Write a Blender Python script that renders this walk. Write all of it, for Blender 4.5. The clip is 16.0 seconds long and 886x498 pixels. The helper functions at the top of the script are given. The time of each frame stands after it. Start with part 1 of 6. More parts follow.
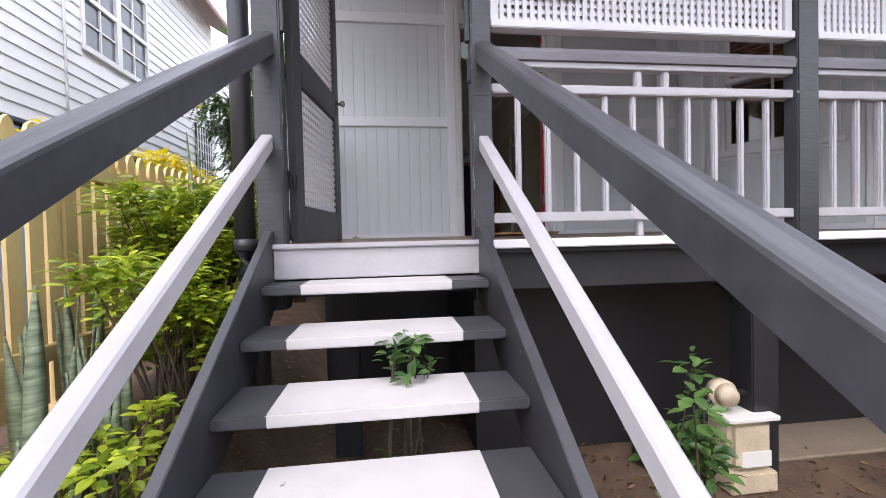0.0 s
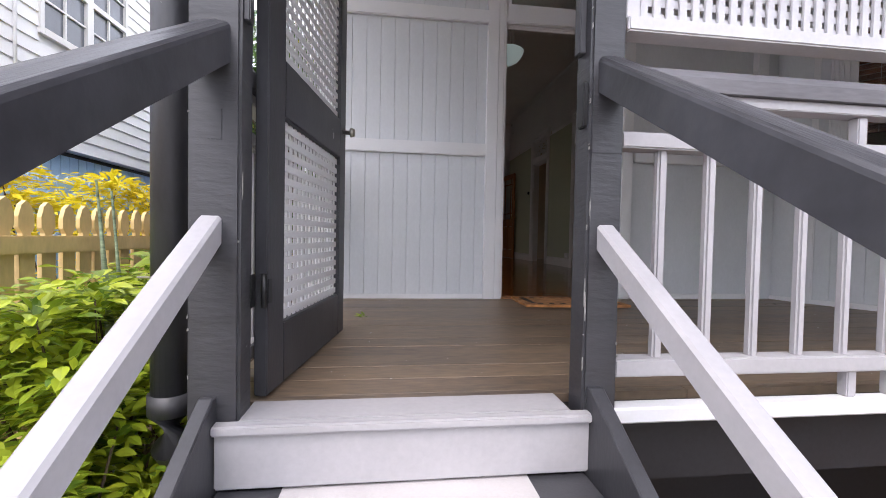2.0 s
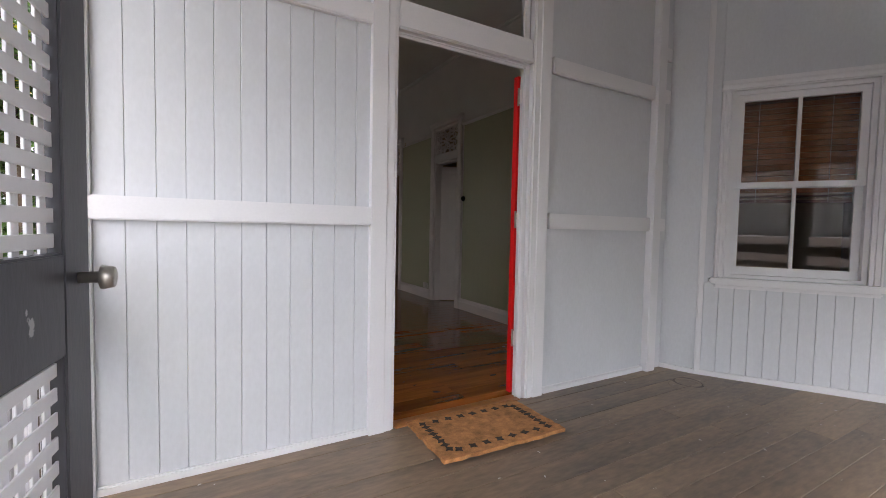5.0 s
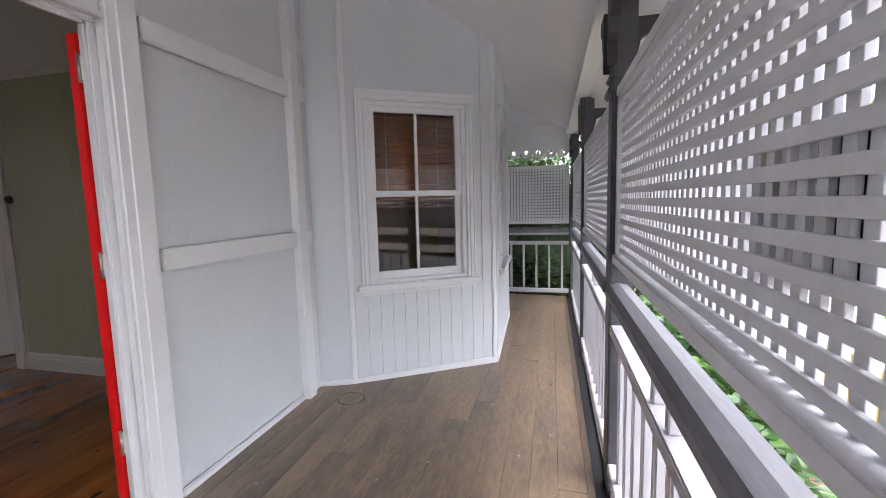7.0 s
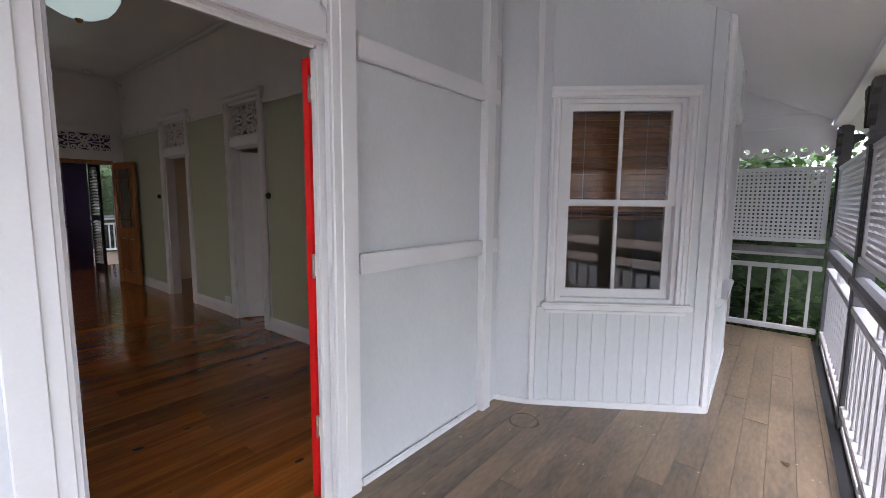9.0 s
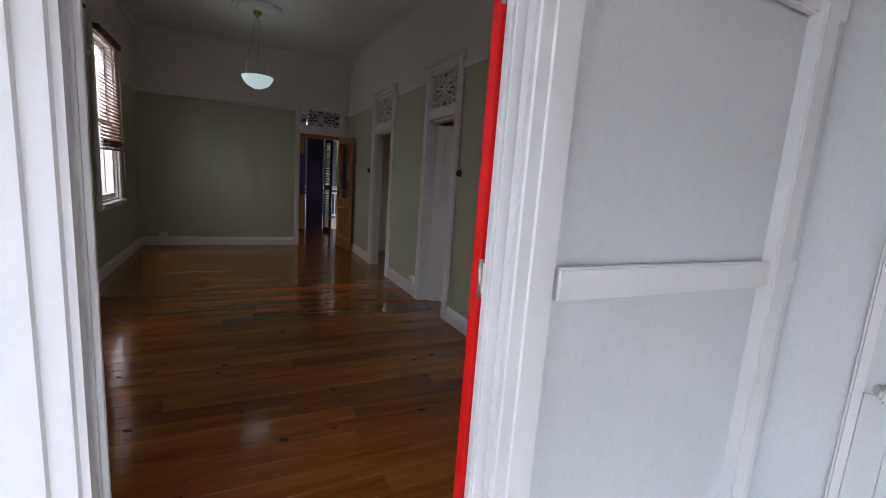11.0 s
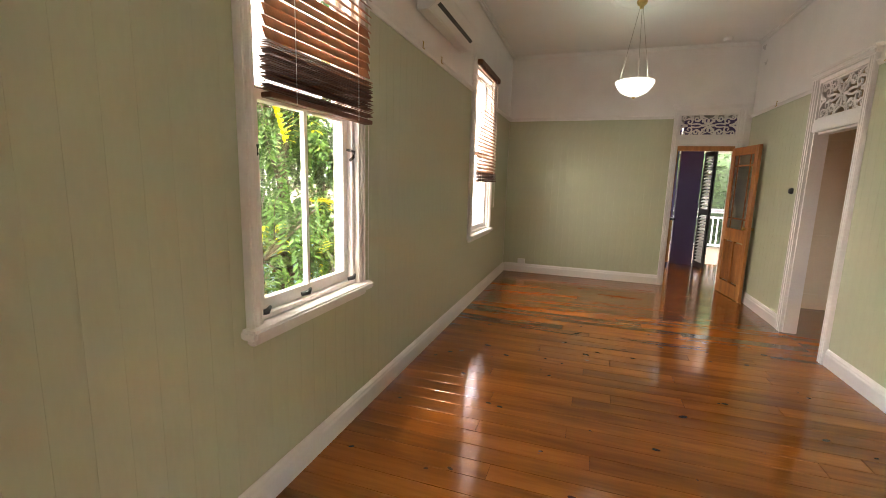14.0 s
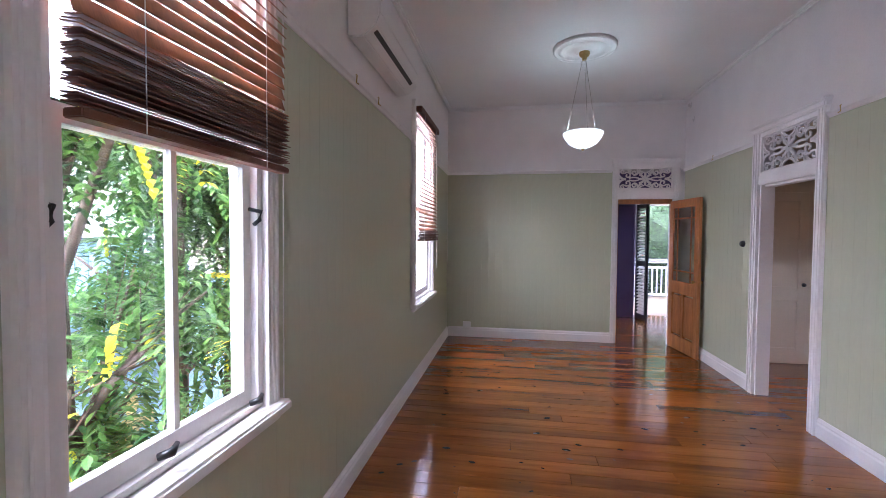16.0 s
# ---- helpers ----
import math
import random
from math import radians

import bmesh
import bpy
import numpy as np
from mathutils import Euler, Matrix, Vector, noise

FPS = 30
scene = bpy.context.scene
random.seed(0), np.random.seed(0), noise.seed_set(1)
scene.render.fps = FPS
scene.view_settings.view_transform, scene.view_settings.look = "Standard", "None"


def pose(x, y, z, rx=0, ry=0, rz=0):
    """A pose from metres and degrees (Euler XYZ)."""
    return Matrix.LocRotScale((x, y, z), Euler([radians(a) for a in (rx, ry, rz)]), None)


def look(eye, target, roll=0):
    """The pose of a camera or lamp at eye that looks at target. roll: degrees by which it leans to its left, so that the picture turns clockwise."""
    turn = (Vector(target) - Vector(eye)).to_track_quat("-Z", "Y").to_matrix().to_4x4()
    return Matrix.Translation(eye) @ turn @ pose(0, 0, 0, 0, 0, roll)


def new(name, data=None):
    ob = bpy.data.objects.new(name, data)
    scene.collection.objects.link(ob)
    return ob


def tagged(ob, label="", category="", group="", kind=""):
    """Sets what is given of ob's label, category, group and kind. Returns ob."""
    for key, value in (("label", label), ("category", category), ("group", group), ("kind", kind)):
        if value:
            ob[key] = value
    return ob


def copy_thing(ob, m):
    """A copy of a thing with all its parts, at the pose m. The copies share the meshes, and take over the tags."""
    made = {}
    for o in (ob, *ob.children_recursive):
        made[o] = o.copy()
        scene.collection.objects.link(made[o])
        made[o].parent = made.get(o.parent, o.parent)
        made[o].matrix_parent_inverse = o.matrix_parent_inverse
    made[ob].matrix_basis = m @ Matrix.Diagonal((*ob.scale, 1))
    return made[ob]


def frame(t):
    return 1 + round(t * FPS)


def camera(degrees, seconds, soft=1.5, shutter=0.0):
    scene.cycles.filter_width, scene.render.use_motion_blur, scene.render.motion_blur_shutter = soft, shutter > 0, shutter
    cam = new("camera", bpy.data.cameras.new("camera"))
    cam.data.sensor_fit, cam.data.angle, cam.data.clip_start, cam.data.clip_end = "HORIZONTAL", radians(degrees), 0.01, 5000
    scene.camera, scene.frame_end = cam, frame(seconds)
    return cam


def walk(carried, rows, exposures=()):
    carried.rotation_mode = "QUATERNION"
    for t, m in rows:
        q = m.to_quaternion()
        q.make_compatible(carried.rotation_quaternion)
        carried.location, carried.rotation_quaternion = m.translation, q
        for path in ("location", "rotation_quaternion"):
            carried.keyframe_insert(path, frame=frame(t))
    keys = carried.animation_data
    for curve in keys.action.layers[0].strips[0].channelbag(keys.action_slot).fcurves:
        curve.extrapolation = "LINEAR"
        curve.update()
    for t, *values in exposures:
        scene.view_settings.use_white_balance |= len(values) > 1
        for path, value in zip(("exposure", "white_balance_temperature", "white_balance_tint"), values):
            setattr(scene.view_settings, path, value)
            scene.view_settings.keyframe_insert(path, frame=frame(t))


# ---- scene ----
cam = camera(92.1, 16.0, 0.9)
PATH = [
    (0, (0.625, -2.242, -0.023), (0.872, -0.258, -0.07), -1.4),
    (0.5, (0.583, -1.924, 0.015), (0.807, 0.062, -0.037), -1.2),
    (1, (0.562, -1.664, 0.189), (0.793, 0.321, 0.128), -0.3),
    (1.5, (0.552, -1.417, 0.315), (0.789, 0.568, 0.26), 0.8),
    (2, (0.499, -1.218, 0.466), (0.753, 0.765, 0.413), 1.1),
    (2.5, (0.465, -1.05, 0.63), (0.792, 0.922, 0.574), 1.2),
    (3, (0.472, -0.852, 0.731), (0.828, 1.115, 0.677), 1.2),
    (3.2, (0.453, -0.772, 0.767), (0.823, 1.193, 0.708), 0.9),
    (5.3, (0.468, 0.005, 1.147), (1.614, 1.641, 1.041), 1.1),
    (5.5, (0.491, 0.046, 1.187), (1.74, 1.604, 1.071), 0.9),
    (6, (0.633, 0.165, 1.245), (2.162, 1.446, 1.1), -0.7),
    (6.5, (0.744, 0.212, 1.321), (2.479, 1.191, 1.14), -1.3),
    (7, (0.909, 0.308, 1.377), (2.835, 0.801, 1.16), -1.5),
    (7.5, (1.003, 0.394, 1.455), (2.973, 0.65, 1.221), -2.5),
    (8, (1.053, 0.415, 1.505), (3.007, 0.761, 1.261), -1.8),
    (8.5, (1.077, 0.43, 1.497), (2.905, 1.208, 1.266), -0.8),
    (9, (1.105, 0.44, 1.457), (2.661, 1.676, 1.233), 0.5),
    (9.2, (1.138, 0.465, 1.447), (2.62, 1.788, 1.218), 1.0),
    (11.3, (1.662, 1.263, 1.413), (2.472, 3.061, 1.081), 3.8),
    (11.5, (1.672, 1.39, 1.402), (2.449, 3.199, 1.064), 3.5),
    (12, (1.703, 1.622, 1.416), (2.281, 3.502, 1.058), 3.9),
    (12.5, (1.707, 1.823, 1.429), (2.005, 3.764, 1.052), 4.1),
    (13, (1.605, 1.996, 1.451), (1.676, 3.958, 1.069), 2.9),
    (13.5, (1.533, 2.147, 1.469), (1.218, 4.086, 1.093), 1.9),
    (14, (1.504, 2.373, 1.492), (0.878, 4.246, 1.176), 1.6),
    (14.5, (1.471, 2.556, 1.49), (0.812, 4.426, 1.229), 2.0),
    (15, (1.384, 2.705, 1.531), (0.773, 4.606, 1.414), 1.6),
    (15.5, (1.292, 2.851, 1.541), (0.783, 4.784, 1.464), 0.5),
    (16, (1.184, 3.045, 1.556), (0.864, 5.018, 1.49), 0.4),
]
EXPOSURES = [(0, 1.74, 6300, 17), (2.5, 1.9, 6400, 16), (3.2, 2.05, 6400, 16), (5.3, 2.58, 6600, 14), (6.5, 2.95, 6250, 13), (7.5, 3.1, 6350, 16), (8.4, 2.95, 6250, 14), (9.0, 3.05, 6200, 14),
             (11.3, 3.4, 5950, 12), (11.7, 3.6, 6100, 12), (12.0, 4.15, 6900, 13), (12.4, 5.68, 7650, 16), (12.9, 5.68, 7450, 13), (13.5, 5.58, 7350, 11), (14.2, 5.48, 7450, 10),
             (14.6, 5.48, 6600, 14), (15, 5.5, 5850, 19), (16, 5.33, 5350, 23)]
walk(cam, [(t, look(eye, target, roll)) for t, eye, target, roll in PATH], EXPOSURES)

# ---- world, sun, exposure ----
world = bpy.data.worlds.new("sky")
scene.world = world
world.use_nodes = True
wn = world.node_tree
sky = wn.nodes.new("ShaderNodeTexSky")
sky.sky_type, sky.sun_disc = "NISHITA", False
sky.sun_elevation, sky.sun_rotation = radians(58), radians(200)
sky.air_density, sky.dust_density = 1.0, 4.0
soften = wn.nodes.new("ShaderNodeMixRGB")
soften.inputs[0].default_value = 0.72
soften.inputs[2].default_value = (6.6, 6.8, 7.2, 1)
wn.links.new(sky.outputs[0], soften.inputs[1])
wn.links.new(soften.outputs[0], wn.nodes["Background"].inputs[0])
wn.nodes["Background"].inputs[1].default_value = 0.15
sun = new("sun", bpy.data.lights.new("sun", "SUN"))
sun.data.energy, sun.data.angle, sun.data.color = 0.35, radians(30), (1.0, 0.96, 0.9)
sun.matrix_world = look((-3, -8, 14), (0, 0, 0))


def opening_light(name, at, turn, w, h, watts, colour=(1, 1, 1)):
    """Daylight in an opening."""
    o = new(name, bpy.data.lights.new(name, "AREA"))
    o.data.shape, o.data.size, o.data.size_y, o.data.energy, o.data.color = "RECTANGLE", w, h, watts, colour
    o.matrix_world = pose(*at, *turn)


opening_light("daylight_front_door", (1.815, 2.2, 1.05), (90, 0, 0), 0.84, 2.0, 0.075, (1, 0.95, 0.88))
opening_light("daylight_window", (0.02, 4.2, 2.3), (0, -90, 0), 0.8, 0.7, 0.225)
opening_light("daylight_window", (0.02, 7.69, 1.78), (0, -90, 0), 1.65, 0.75, 1.0)


# ---- materials ----
def rgb(r, g, b):
    return (r, g, b, 1)


def surface(name, base, rough=0.5, metal=0.0, vary=0.12, scale=6.0, stretch=(1, 1, 1), bump=0.15, grain=60.0,
            dark=None, random_tone=0.0, coat=0.0, spec=0.5, chips=None):
    """A painted, wooden or stone surface: two scales of variation, relief, tone by piece."""
    m = bpy.data.materials.new(name)
    m.use_nodes = True
    nt = m.node_tree
    p = nt.nodes["Principled BSDF"]
    co = nt.nodes.new("ShaderNodeTexCoord")
    mp = nt.nodes.new("ShaderNodeMapping")
    mp.inputs["Scale"].default_value = stretch
    if random_tone:
        oi = nt.nodes.new("ShaderNodeObjectInfo")
        shift = nt.nodes.new("ShaderNodeMath")
        shift.operation = "MULTIPLY"
        shift.inputs[1].default_value = 37.0
        nt.links.new(oi.outputs["Random"], shift.inputs[0])
        nt.links.new(shift.outputs[0], mp.inputs["Location"])
    nt.links.new(co.outputs["Object"], mp.inputs[0])
    n1 = nt.nodes.new("ShaderNodeTexNoise")
    n1.inputs["Scale"].default_value, n1.inputs["Detail"].default_value = scale, 6
    n2 = nt.nodes.new("ShaderNodeTexNoise")
    n2.inputs["Scale"].default_value, n2.inputs["Detail"].default_value = grain, 4
    for n in (n1, n2):
        nt.links.new(mp.outputs[0], n.inputs["Vector"])
    ramp = nt.nodes.new("ShaderNodeValToRGB")
    lo = dark if dark else tuple(c * (1 - 2 * vary) for c in base[:3])
    hi = tuple(min(1, c * (1 + vary)) for c in base[:3])
    ramp.color_ramp.elements[0].position, ramp.color_ramp.elements[1].position = 0.3, 0.68
    ramp.color_ramp.elements[0].color, ramp.color_ramp.elements[1].color = (*lo[:3], 1), (*hi, 1)
    mixn = nt.nodes.new("ShaderNodeMath")
    mixn.operation = "MULTIPLY_ADD"
    mixn.inputs[1].default_value = 0.35
    nt.links.new(n2.outputs["Fac"], mixn.inputs[0])
    half = nt.nodes.new("ShaderNodeMath")
    half.operation = "MULTIPLY"
    half.inputs[1].default_value = 0.65
    nt.links.new(n1.outputs["Fac"], half.inputs[0])
    nt.links.new(half.outputs[0], mixn.inputs[2])
    nt.links.new(mixn.outputs[0], ramp.inputs[0])
    out = ramp.outputs[0]
    if random_tone:
        hsv = nt.nodes.new("ShaderNodeHueSaturation")
        mr = nt.nodes.new("ShaderNodeMapRange")
        mr.inputs["To Min"].default_value, mr.inputs["To Max"].default_value = 1 - random_tone, 1 + random_tone
        nt.links.new(oi.outputs["Random"], mr.inputs["Value"])
        nt.links.new(mr.outputs[0], hsv.inputs["Value"])
        nt.links.new(out, hsv.inputs["Color"])
        out = hsv.outputs[0]
    if chips:
        n3 = nt.nodes.new("ShaderNodeTexNoise")
        n3.inputs["Scale"].default_value, n3.inputs["Detail"].default_value = 11.0, 9
        nt.links.new(co.outputs["Object"], n3.inputs["Vector"])
        cut = nt.nodes.new("ShaderNodeMapRange")
        cut.inputs["From Min"].default_value, cut.inputs["From Max"].default_value = chips[1], chips[1] + 0.015
        nt.links.new(n3.outputs["Fac"], cut.inputs["Value"])
        cm = nt.nodes.new("ShaderNodeMixRGB")
        cm.inputs[2].default_value = (*chips[0], 1)
        nt.links.new(cut.outputs[0], cm.inputs[0])
        nt.links.new(out, cm.inputs[1])
        out = cm.outputs[0]
    nt.links.new(out, p.inputs["Base Color"])
    rr = nt.nodes.new("ShaderNodeMapRange")
    rr.inputs["To Min"].default_value, rr.inputs["To Max"].default_value = max(0.02, rough - 0.08), min(1, rough + 0.1)
    nt.links.new(n1.outputs["Fac"], rr.inputs["Value"])
    nt.links.new(rr.outputs[0], p.inputs["Roughness"])
    p.inputs["Metallic"].default_value = metal
    p.inputs["Specular IOR Level"].default_value = spec
    p.inputs["Coat Weight"].default_value = coat
    p.inputs["Coat Roughness"].default_value = 0.08
    if bump:
        bp = nt.nodes.new("ShaderNodeBump")
        bp.inputs["Strength"].default_value, bp.inputs["Distance"].default_value = bump, 0.004
        nt.links.new(mixn.outputs[0], bp.inputs["Height"])
        nt.links.new(bp.outputs[0], p.inputs["Normal"])
    return m


def glass(name, tint=(1, 1, 1), rough=0.0):
    m = bpy.data.materials.new(name)
    m.use_nodes = True
    p = m.node_tree.nodes["Principled BSDF"]
    p.inputs["Base Color"].default_value = (*tint, 1)
    p.inputs["Transmission Weight"].default_value, p.inputs["Roughness"].default_value = 1.0, rough
    p.inputs["IOR"].default_value = 1.45
    return m


def glow(name, colour, strength):
    m = bpy.data.materials.new(name)
    m.use_nodes = True
    p = m.node_tree.nodes["Principled BSDF"]
    p.inputs["Base Color"].default_value = (*colour, 1)
    p.inputs["Emission Color"].default_value, p.inputs["Emission Strength"].default_value = (*colour, 1), strength
    return m


def leafy(name, dark, light, rough=0.35):
    """Leaves: tone by island, part of the light passes through."""
    m = bpy.data.materials.new(name)
    m.use_nodes = True
    nt = m.node_tree
    p = nt.nodes["Principled BSDF"]
    geo = nt.nodes.new("ShaderNodeNewGeometry")
    ramp = nt.nodes.new("ShaderNodeValToRGB")
    ramp.color_ramp.elements[0].color, ramp.color_ramp.elements[1].color = (*dark, 1), (*light, 1)
    nt.links.new(geo.outputs["Random Per Island"], ramp.inputs[0])
    nt.links.new(ramp.outputs[0], p.inputs["Base Color"])
    p.inputs["Roughness"].default_value = rough
    tr = nt.nodes.new("ShaderNodeBsdfTranslucent")
    nt.links.new(ramp.outputs[0], tr.inputs[0])
    mix = nt.nodes.new("ShaderNodeMixShader")
    mix.inputs[0].default_value = 0.35
    nt.links.new(p.outputs[0], mix.inputs[1])
    nt.links.new(tr.outputs[0], mix.inputs[2])
    nt.links.new(mix.outputs[0], nt.nodes["Material Output"].inputs[0])
    return m


WHITE = surface("white_exterior_paint", rgb(0.7, 0.695, 0.71), 0.42, vary=0.03, scale=2.5, bump=0.08, grain=90)
WALLP = surface("pale_grey_wall_paint", rgb(0.59, 0.605, 0.63), 0.45, vary=0.05, scale=1.6, stretch=(1, 1, 0.5), bump=0.1, grain=70)
# Darker copy of the white: strong sky light on these parts offset in colour
WHITE_RAIL = surface("sky_toned_white_rail_paint", rgb(0.41, 0.398, 0.415), 0.5, vary=0.06, scale=5, bump=0.15, grain=60)
CEILV = surface("white_verandah_ceiling_paint", rgb(0.8, 0.79, 0.8), 0.5, vary=0.03, scale=1.5, bump=0.06)
# Front lattice white, toned down in colour against the same sky light
LATTICE_WHITE = surface("sky_toned_white_lattice", rgb(0.61, 0.6, 0.62), 0.5, vary=0.06, scale=5, bump=0.12, grain=70)
WHITE_TREAD = surface("white_tread_paint", rgb(0.54, 0.515, 0.515), 0.5, vary=0.06, scale=5, bump=0.25, grain=140, chips=((0.25, 0.22, 0.2), 0.75))
GREY = surface("charcoal_paint", rgb(0.042, 0.042, 0.048), 0.4, vary=0.16, scale=5, stretch=(2, 2, 0.7), bump=0.3, grain=45, chips=((0.35, 0.34, 0.34), 0.735))
POST_GREY = surface("sawn_charcoal_post_paint", rgb(0.044, 0.044, 0.05), 0.4, vary=0.14, scale=7, stretch=(0.8, 0.8, 3.2), bump=1.0, grain=24, chips=((0.35, 0.34, 0.34), 0.73))
# Faded charcoal, paled further: sky light on the rail tops is in the colour
GREY_TOP = surface("faded_sky_paled_rail", rgb(0.16, 0.155, 0.17), 0.62, vary=0.18, scale=4, stretch=(0.5, 3, 3), bump=0.3, grain=40)
CHIPPED = surface("bare_chipped_paint", rgb(0.34, 0.33, 0.32), 0.8, vary=0.2, scale=40)
GREY_TREAD = surface("charcoal_tread_paint", rgb(0.06, 0.06, 0.068), 0.38, vary=0.14, scale=6, bump=0.25, grain=120)
GREY_RAIL = surface("weathered_charcoal_rail", rgb(0.05, 0.05, 0.058), 0.38, vary=0.3, scale=5, stretch=(8, 0.6, 0.6), bump=0.8, grain=30, chips=((0.3, 0.29, 0.29), 0.74))
BLACK = surface("black_paint", rgb(0.018, 0.018, 0.021), 0.5, vary=0.2, scale=5, bump=0.2)
DECK = surface("weathered_deck_oil", rgb(0.215, 0.152, 0.098), 0.4, vary=0.32, scale=1.6, stretch=(0.6, 2.2, 1), bump=0.35, grain=22,
               dark=rgb(0.075, 0.058, 0.048), random_tone=0.035)
PINE = surface("varnished_pine", rgb(0.345, 0.11, 0.017), 0.13, vary=0.2, scale=1.5, stretch=(0.5, 6, 1), bump=0.03, grain=7,
               dark=rgb(0.18, 0.047, 0.007), random_tone=0.27, coat=0.3)
POT_STAIN = surface("deck_pot_stain", rgb(0.12, 0.09, 0.07), 0.6, vary=0.4, scale=14)
KNOT = surface("pine_knot", rgb(0.07, 0.022, 0.008), 0.25, vary=0.3)
SAGE = surface("sage_green_paint", rgb(0.49, 0.495, 0.35), 0.36, vary=0.04, scale=2.0, stretch=(1, 1, 0.3), bump=0.08, grain=50)
CREAM = surface("cream_gloss_trim", rgb(0.8, 0.755, 0.735), 0.3, vary=0.04, scale=3, bump=0.06)
BEDROOM = surface("tan_bedroom_paint", rgb(0.62, 0.5, 0.36), 0.55, vary=0.05, scale=1.5, bump=0.08)
CEIL = surface("ceiling_white", rgb(0.8, 0.78, 0.76), 0.6, vary=0.03, scale=1.5, bump=0.08)
RED = surface("red_door_paint", rgb(0.75, 0.012, 0.012), 0.35, vary=0.06, scale=6, bump=0.1)
TIMBER = surface("oiled_cedar_door", rgb(0.42, 0.17, 0.055), 0.35, vary=0.25, scale=3, stretch=(4, 4, 0.5), bump=0.1, grain=25)
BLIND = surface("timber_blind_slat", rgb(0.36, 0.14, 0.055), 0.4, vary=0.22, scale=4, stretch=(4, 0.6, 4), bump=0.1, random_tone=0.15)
# Darkened copy of the slat brown: shade of the bunched slats in the colour
BLIND_DARK = surface("darkened_blind_slat", rgb(0.17, 0.06, 0.03), 0.55, vary=0.25, scale=4, stretch=(4, 0.6, 4), bump=0.1, random_tone=0.2)
STEEL = surface("worn_steel", rgb(0.5, 0.47, 0.42), 0.4, metal=0.9, vary=0.15, scale=20)
BRASS = surface("aged_brass", rgb(0.55, 0.4, 0.16), 0.3, metal=0.9, vary=0.15, scale=20)
IRON = surface("black_iron", rgb(0.012, 0.012, 0.013), 0.4, vary=0.2, scale=20)
COIR = surface("coir_mat", rgb(0.46, 0.21, 0.075), 0.95, vary=0.3, scale=25, bump=0.9, grain=260)
COIR_DARK = surface("dark_coir", rgb(0.05, 0.035, 0.025), 0.95, vary=0.3, scale=25, bump=0.9, grain=200)
PICKET = surface("cream_fence_paint", rgb(0.66, 0.49, 0.22), 0.55, vary=0.1, scale=6, stretch=(1, 1, 0.4), bump=0.2, random_tone=0.08)
BLUE = surface("blue_fence_paint", rgb(0.36, 0.53, 0.74), 0.5, vary=0.08, scale=4, random_tone=0.06)
WEATHERBOARD = surface("white_weatherboard", rgb(0.82, 0.81, 0.8), 0.5, vary=0.04, scale=2, bump=0.1)
SOIL = surface("leaf_litter_soil", rgb(0.11, 0.07, 0.045), 0.95, vary=0.4, scale=4, bump=0.9, grain=45, dark=rgb(0.03, 0.02, 0.014))
CONCRETE = surface("dusty_concrete", rgb(0.24, 0.19, 0.14), 0.85, vary=0.15, scale=3, bump=0.3)
BRICK = surface("terracotta_paver", rgb(0.3, 0.15, 0.1), 0.85, vary=0.25, scale=8, bump=0.5, random_tone=0.25)
BOUNCE_PAVING = surface("pale_bounce_paving", rgb(0.5, 0.48, 0.45), 0.85, vary=0.12, scale=2, bump=0.3)
PLASTIC = surface("white_plastic", rgb(0.75, 0.73, 0.7), 0.35, vary=0.02, bump=0.0)
METER = surface("beige_meter_enamel", rgb(0.55, 0.46, 0.33), 0.5, vary=0.15, scale=9)
PURPLE = surface("purple_wall_paint", rgb(0.085, 0.06, 0.16), 0.5, vary=0.06, scale=2)
KITCHEN = surface("honey_timber_cabinet", rgb(0.5, 0.22, 0.05), 0.35, vary=0.15, scale=3, stretch=(3, 3, 0.5))
BARK = surface("tree_bark", rgb(0.12, 0.085, 0.06), 0.9, vary=0.3, scale=10, bump=0.7)
TIN = surface("roof_tin", rgb(0.5, 0.48, 0.45), 0.45, metal=0.3, vary=0.1)
GLASS = glass("window_glass", (0.97, 0.98, 0.97))
FROST = glass("obscure_glass", (0.75, 0.8, 0.72), 0.35)
SHADE_GLASS = glow("lit_opal_glass", (0.8, 1.0, 0.95), 0.05)
BULB = glow("lit_bulb", (1.0, 0.97, 0.9), 1.2)
LEAF = leafy("shrub_leaf", (0.1, 0.19, 0.015), (0.52, 0.6, 0.045))
LEAF_YELLOW = leafy("golden_leaf", (0.6, 0.5, 0.015), (0.86, 0.74, 0.03))
LEAF_TREE = leafy("tree_leaf", (0.045, 0.11, 0.02), (0.22, 0.34, 0.06))
LEAF_PINNATE = leafy("fine_tree_leaf", (0.018, 0.065, 0.014), (0.16, 0.29, 0.065))
LEAF_DARK = leafy("dark_hedge_leaf", (0.012, 0.03, 0.008), (0.06, 0.12, 0.025))
LEAF_ROSE = leafy("rose_leaf", (0.04, 0.1, 0.03), (0.13, 0.24, 0.06))
LEAF_DRY = leafy("dry_leaf", (0.07, 0.03, 0.014), (0.3, 0.19, 0.09))
# Solid hedge core: the shade between the leaves is put into its colour
HEDGE_CORE = surface("painted_hedge_shade", rgb(0.02, 0.04, 0.012), 0.9, vary=0.5, scale=14, bump=1.0, grain=50)
SNAKE = surface("mottled_snake_leaf", rgb(0.3, 0.35, 0.24), 0.45, vary=0.3, scale=7, stretch=(1, 1, 6), bump=0.05, grain=18, dark=rgb(0.03, 0.06, 0.03))

# ---- helpers for parts ----
ORIGIN = {}


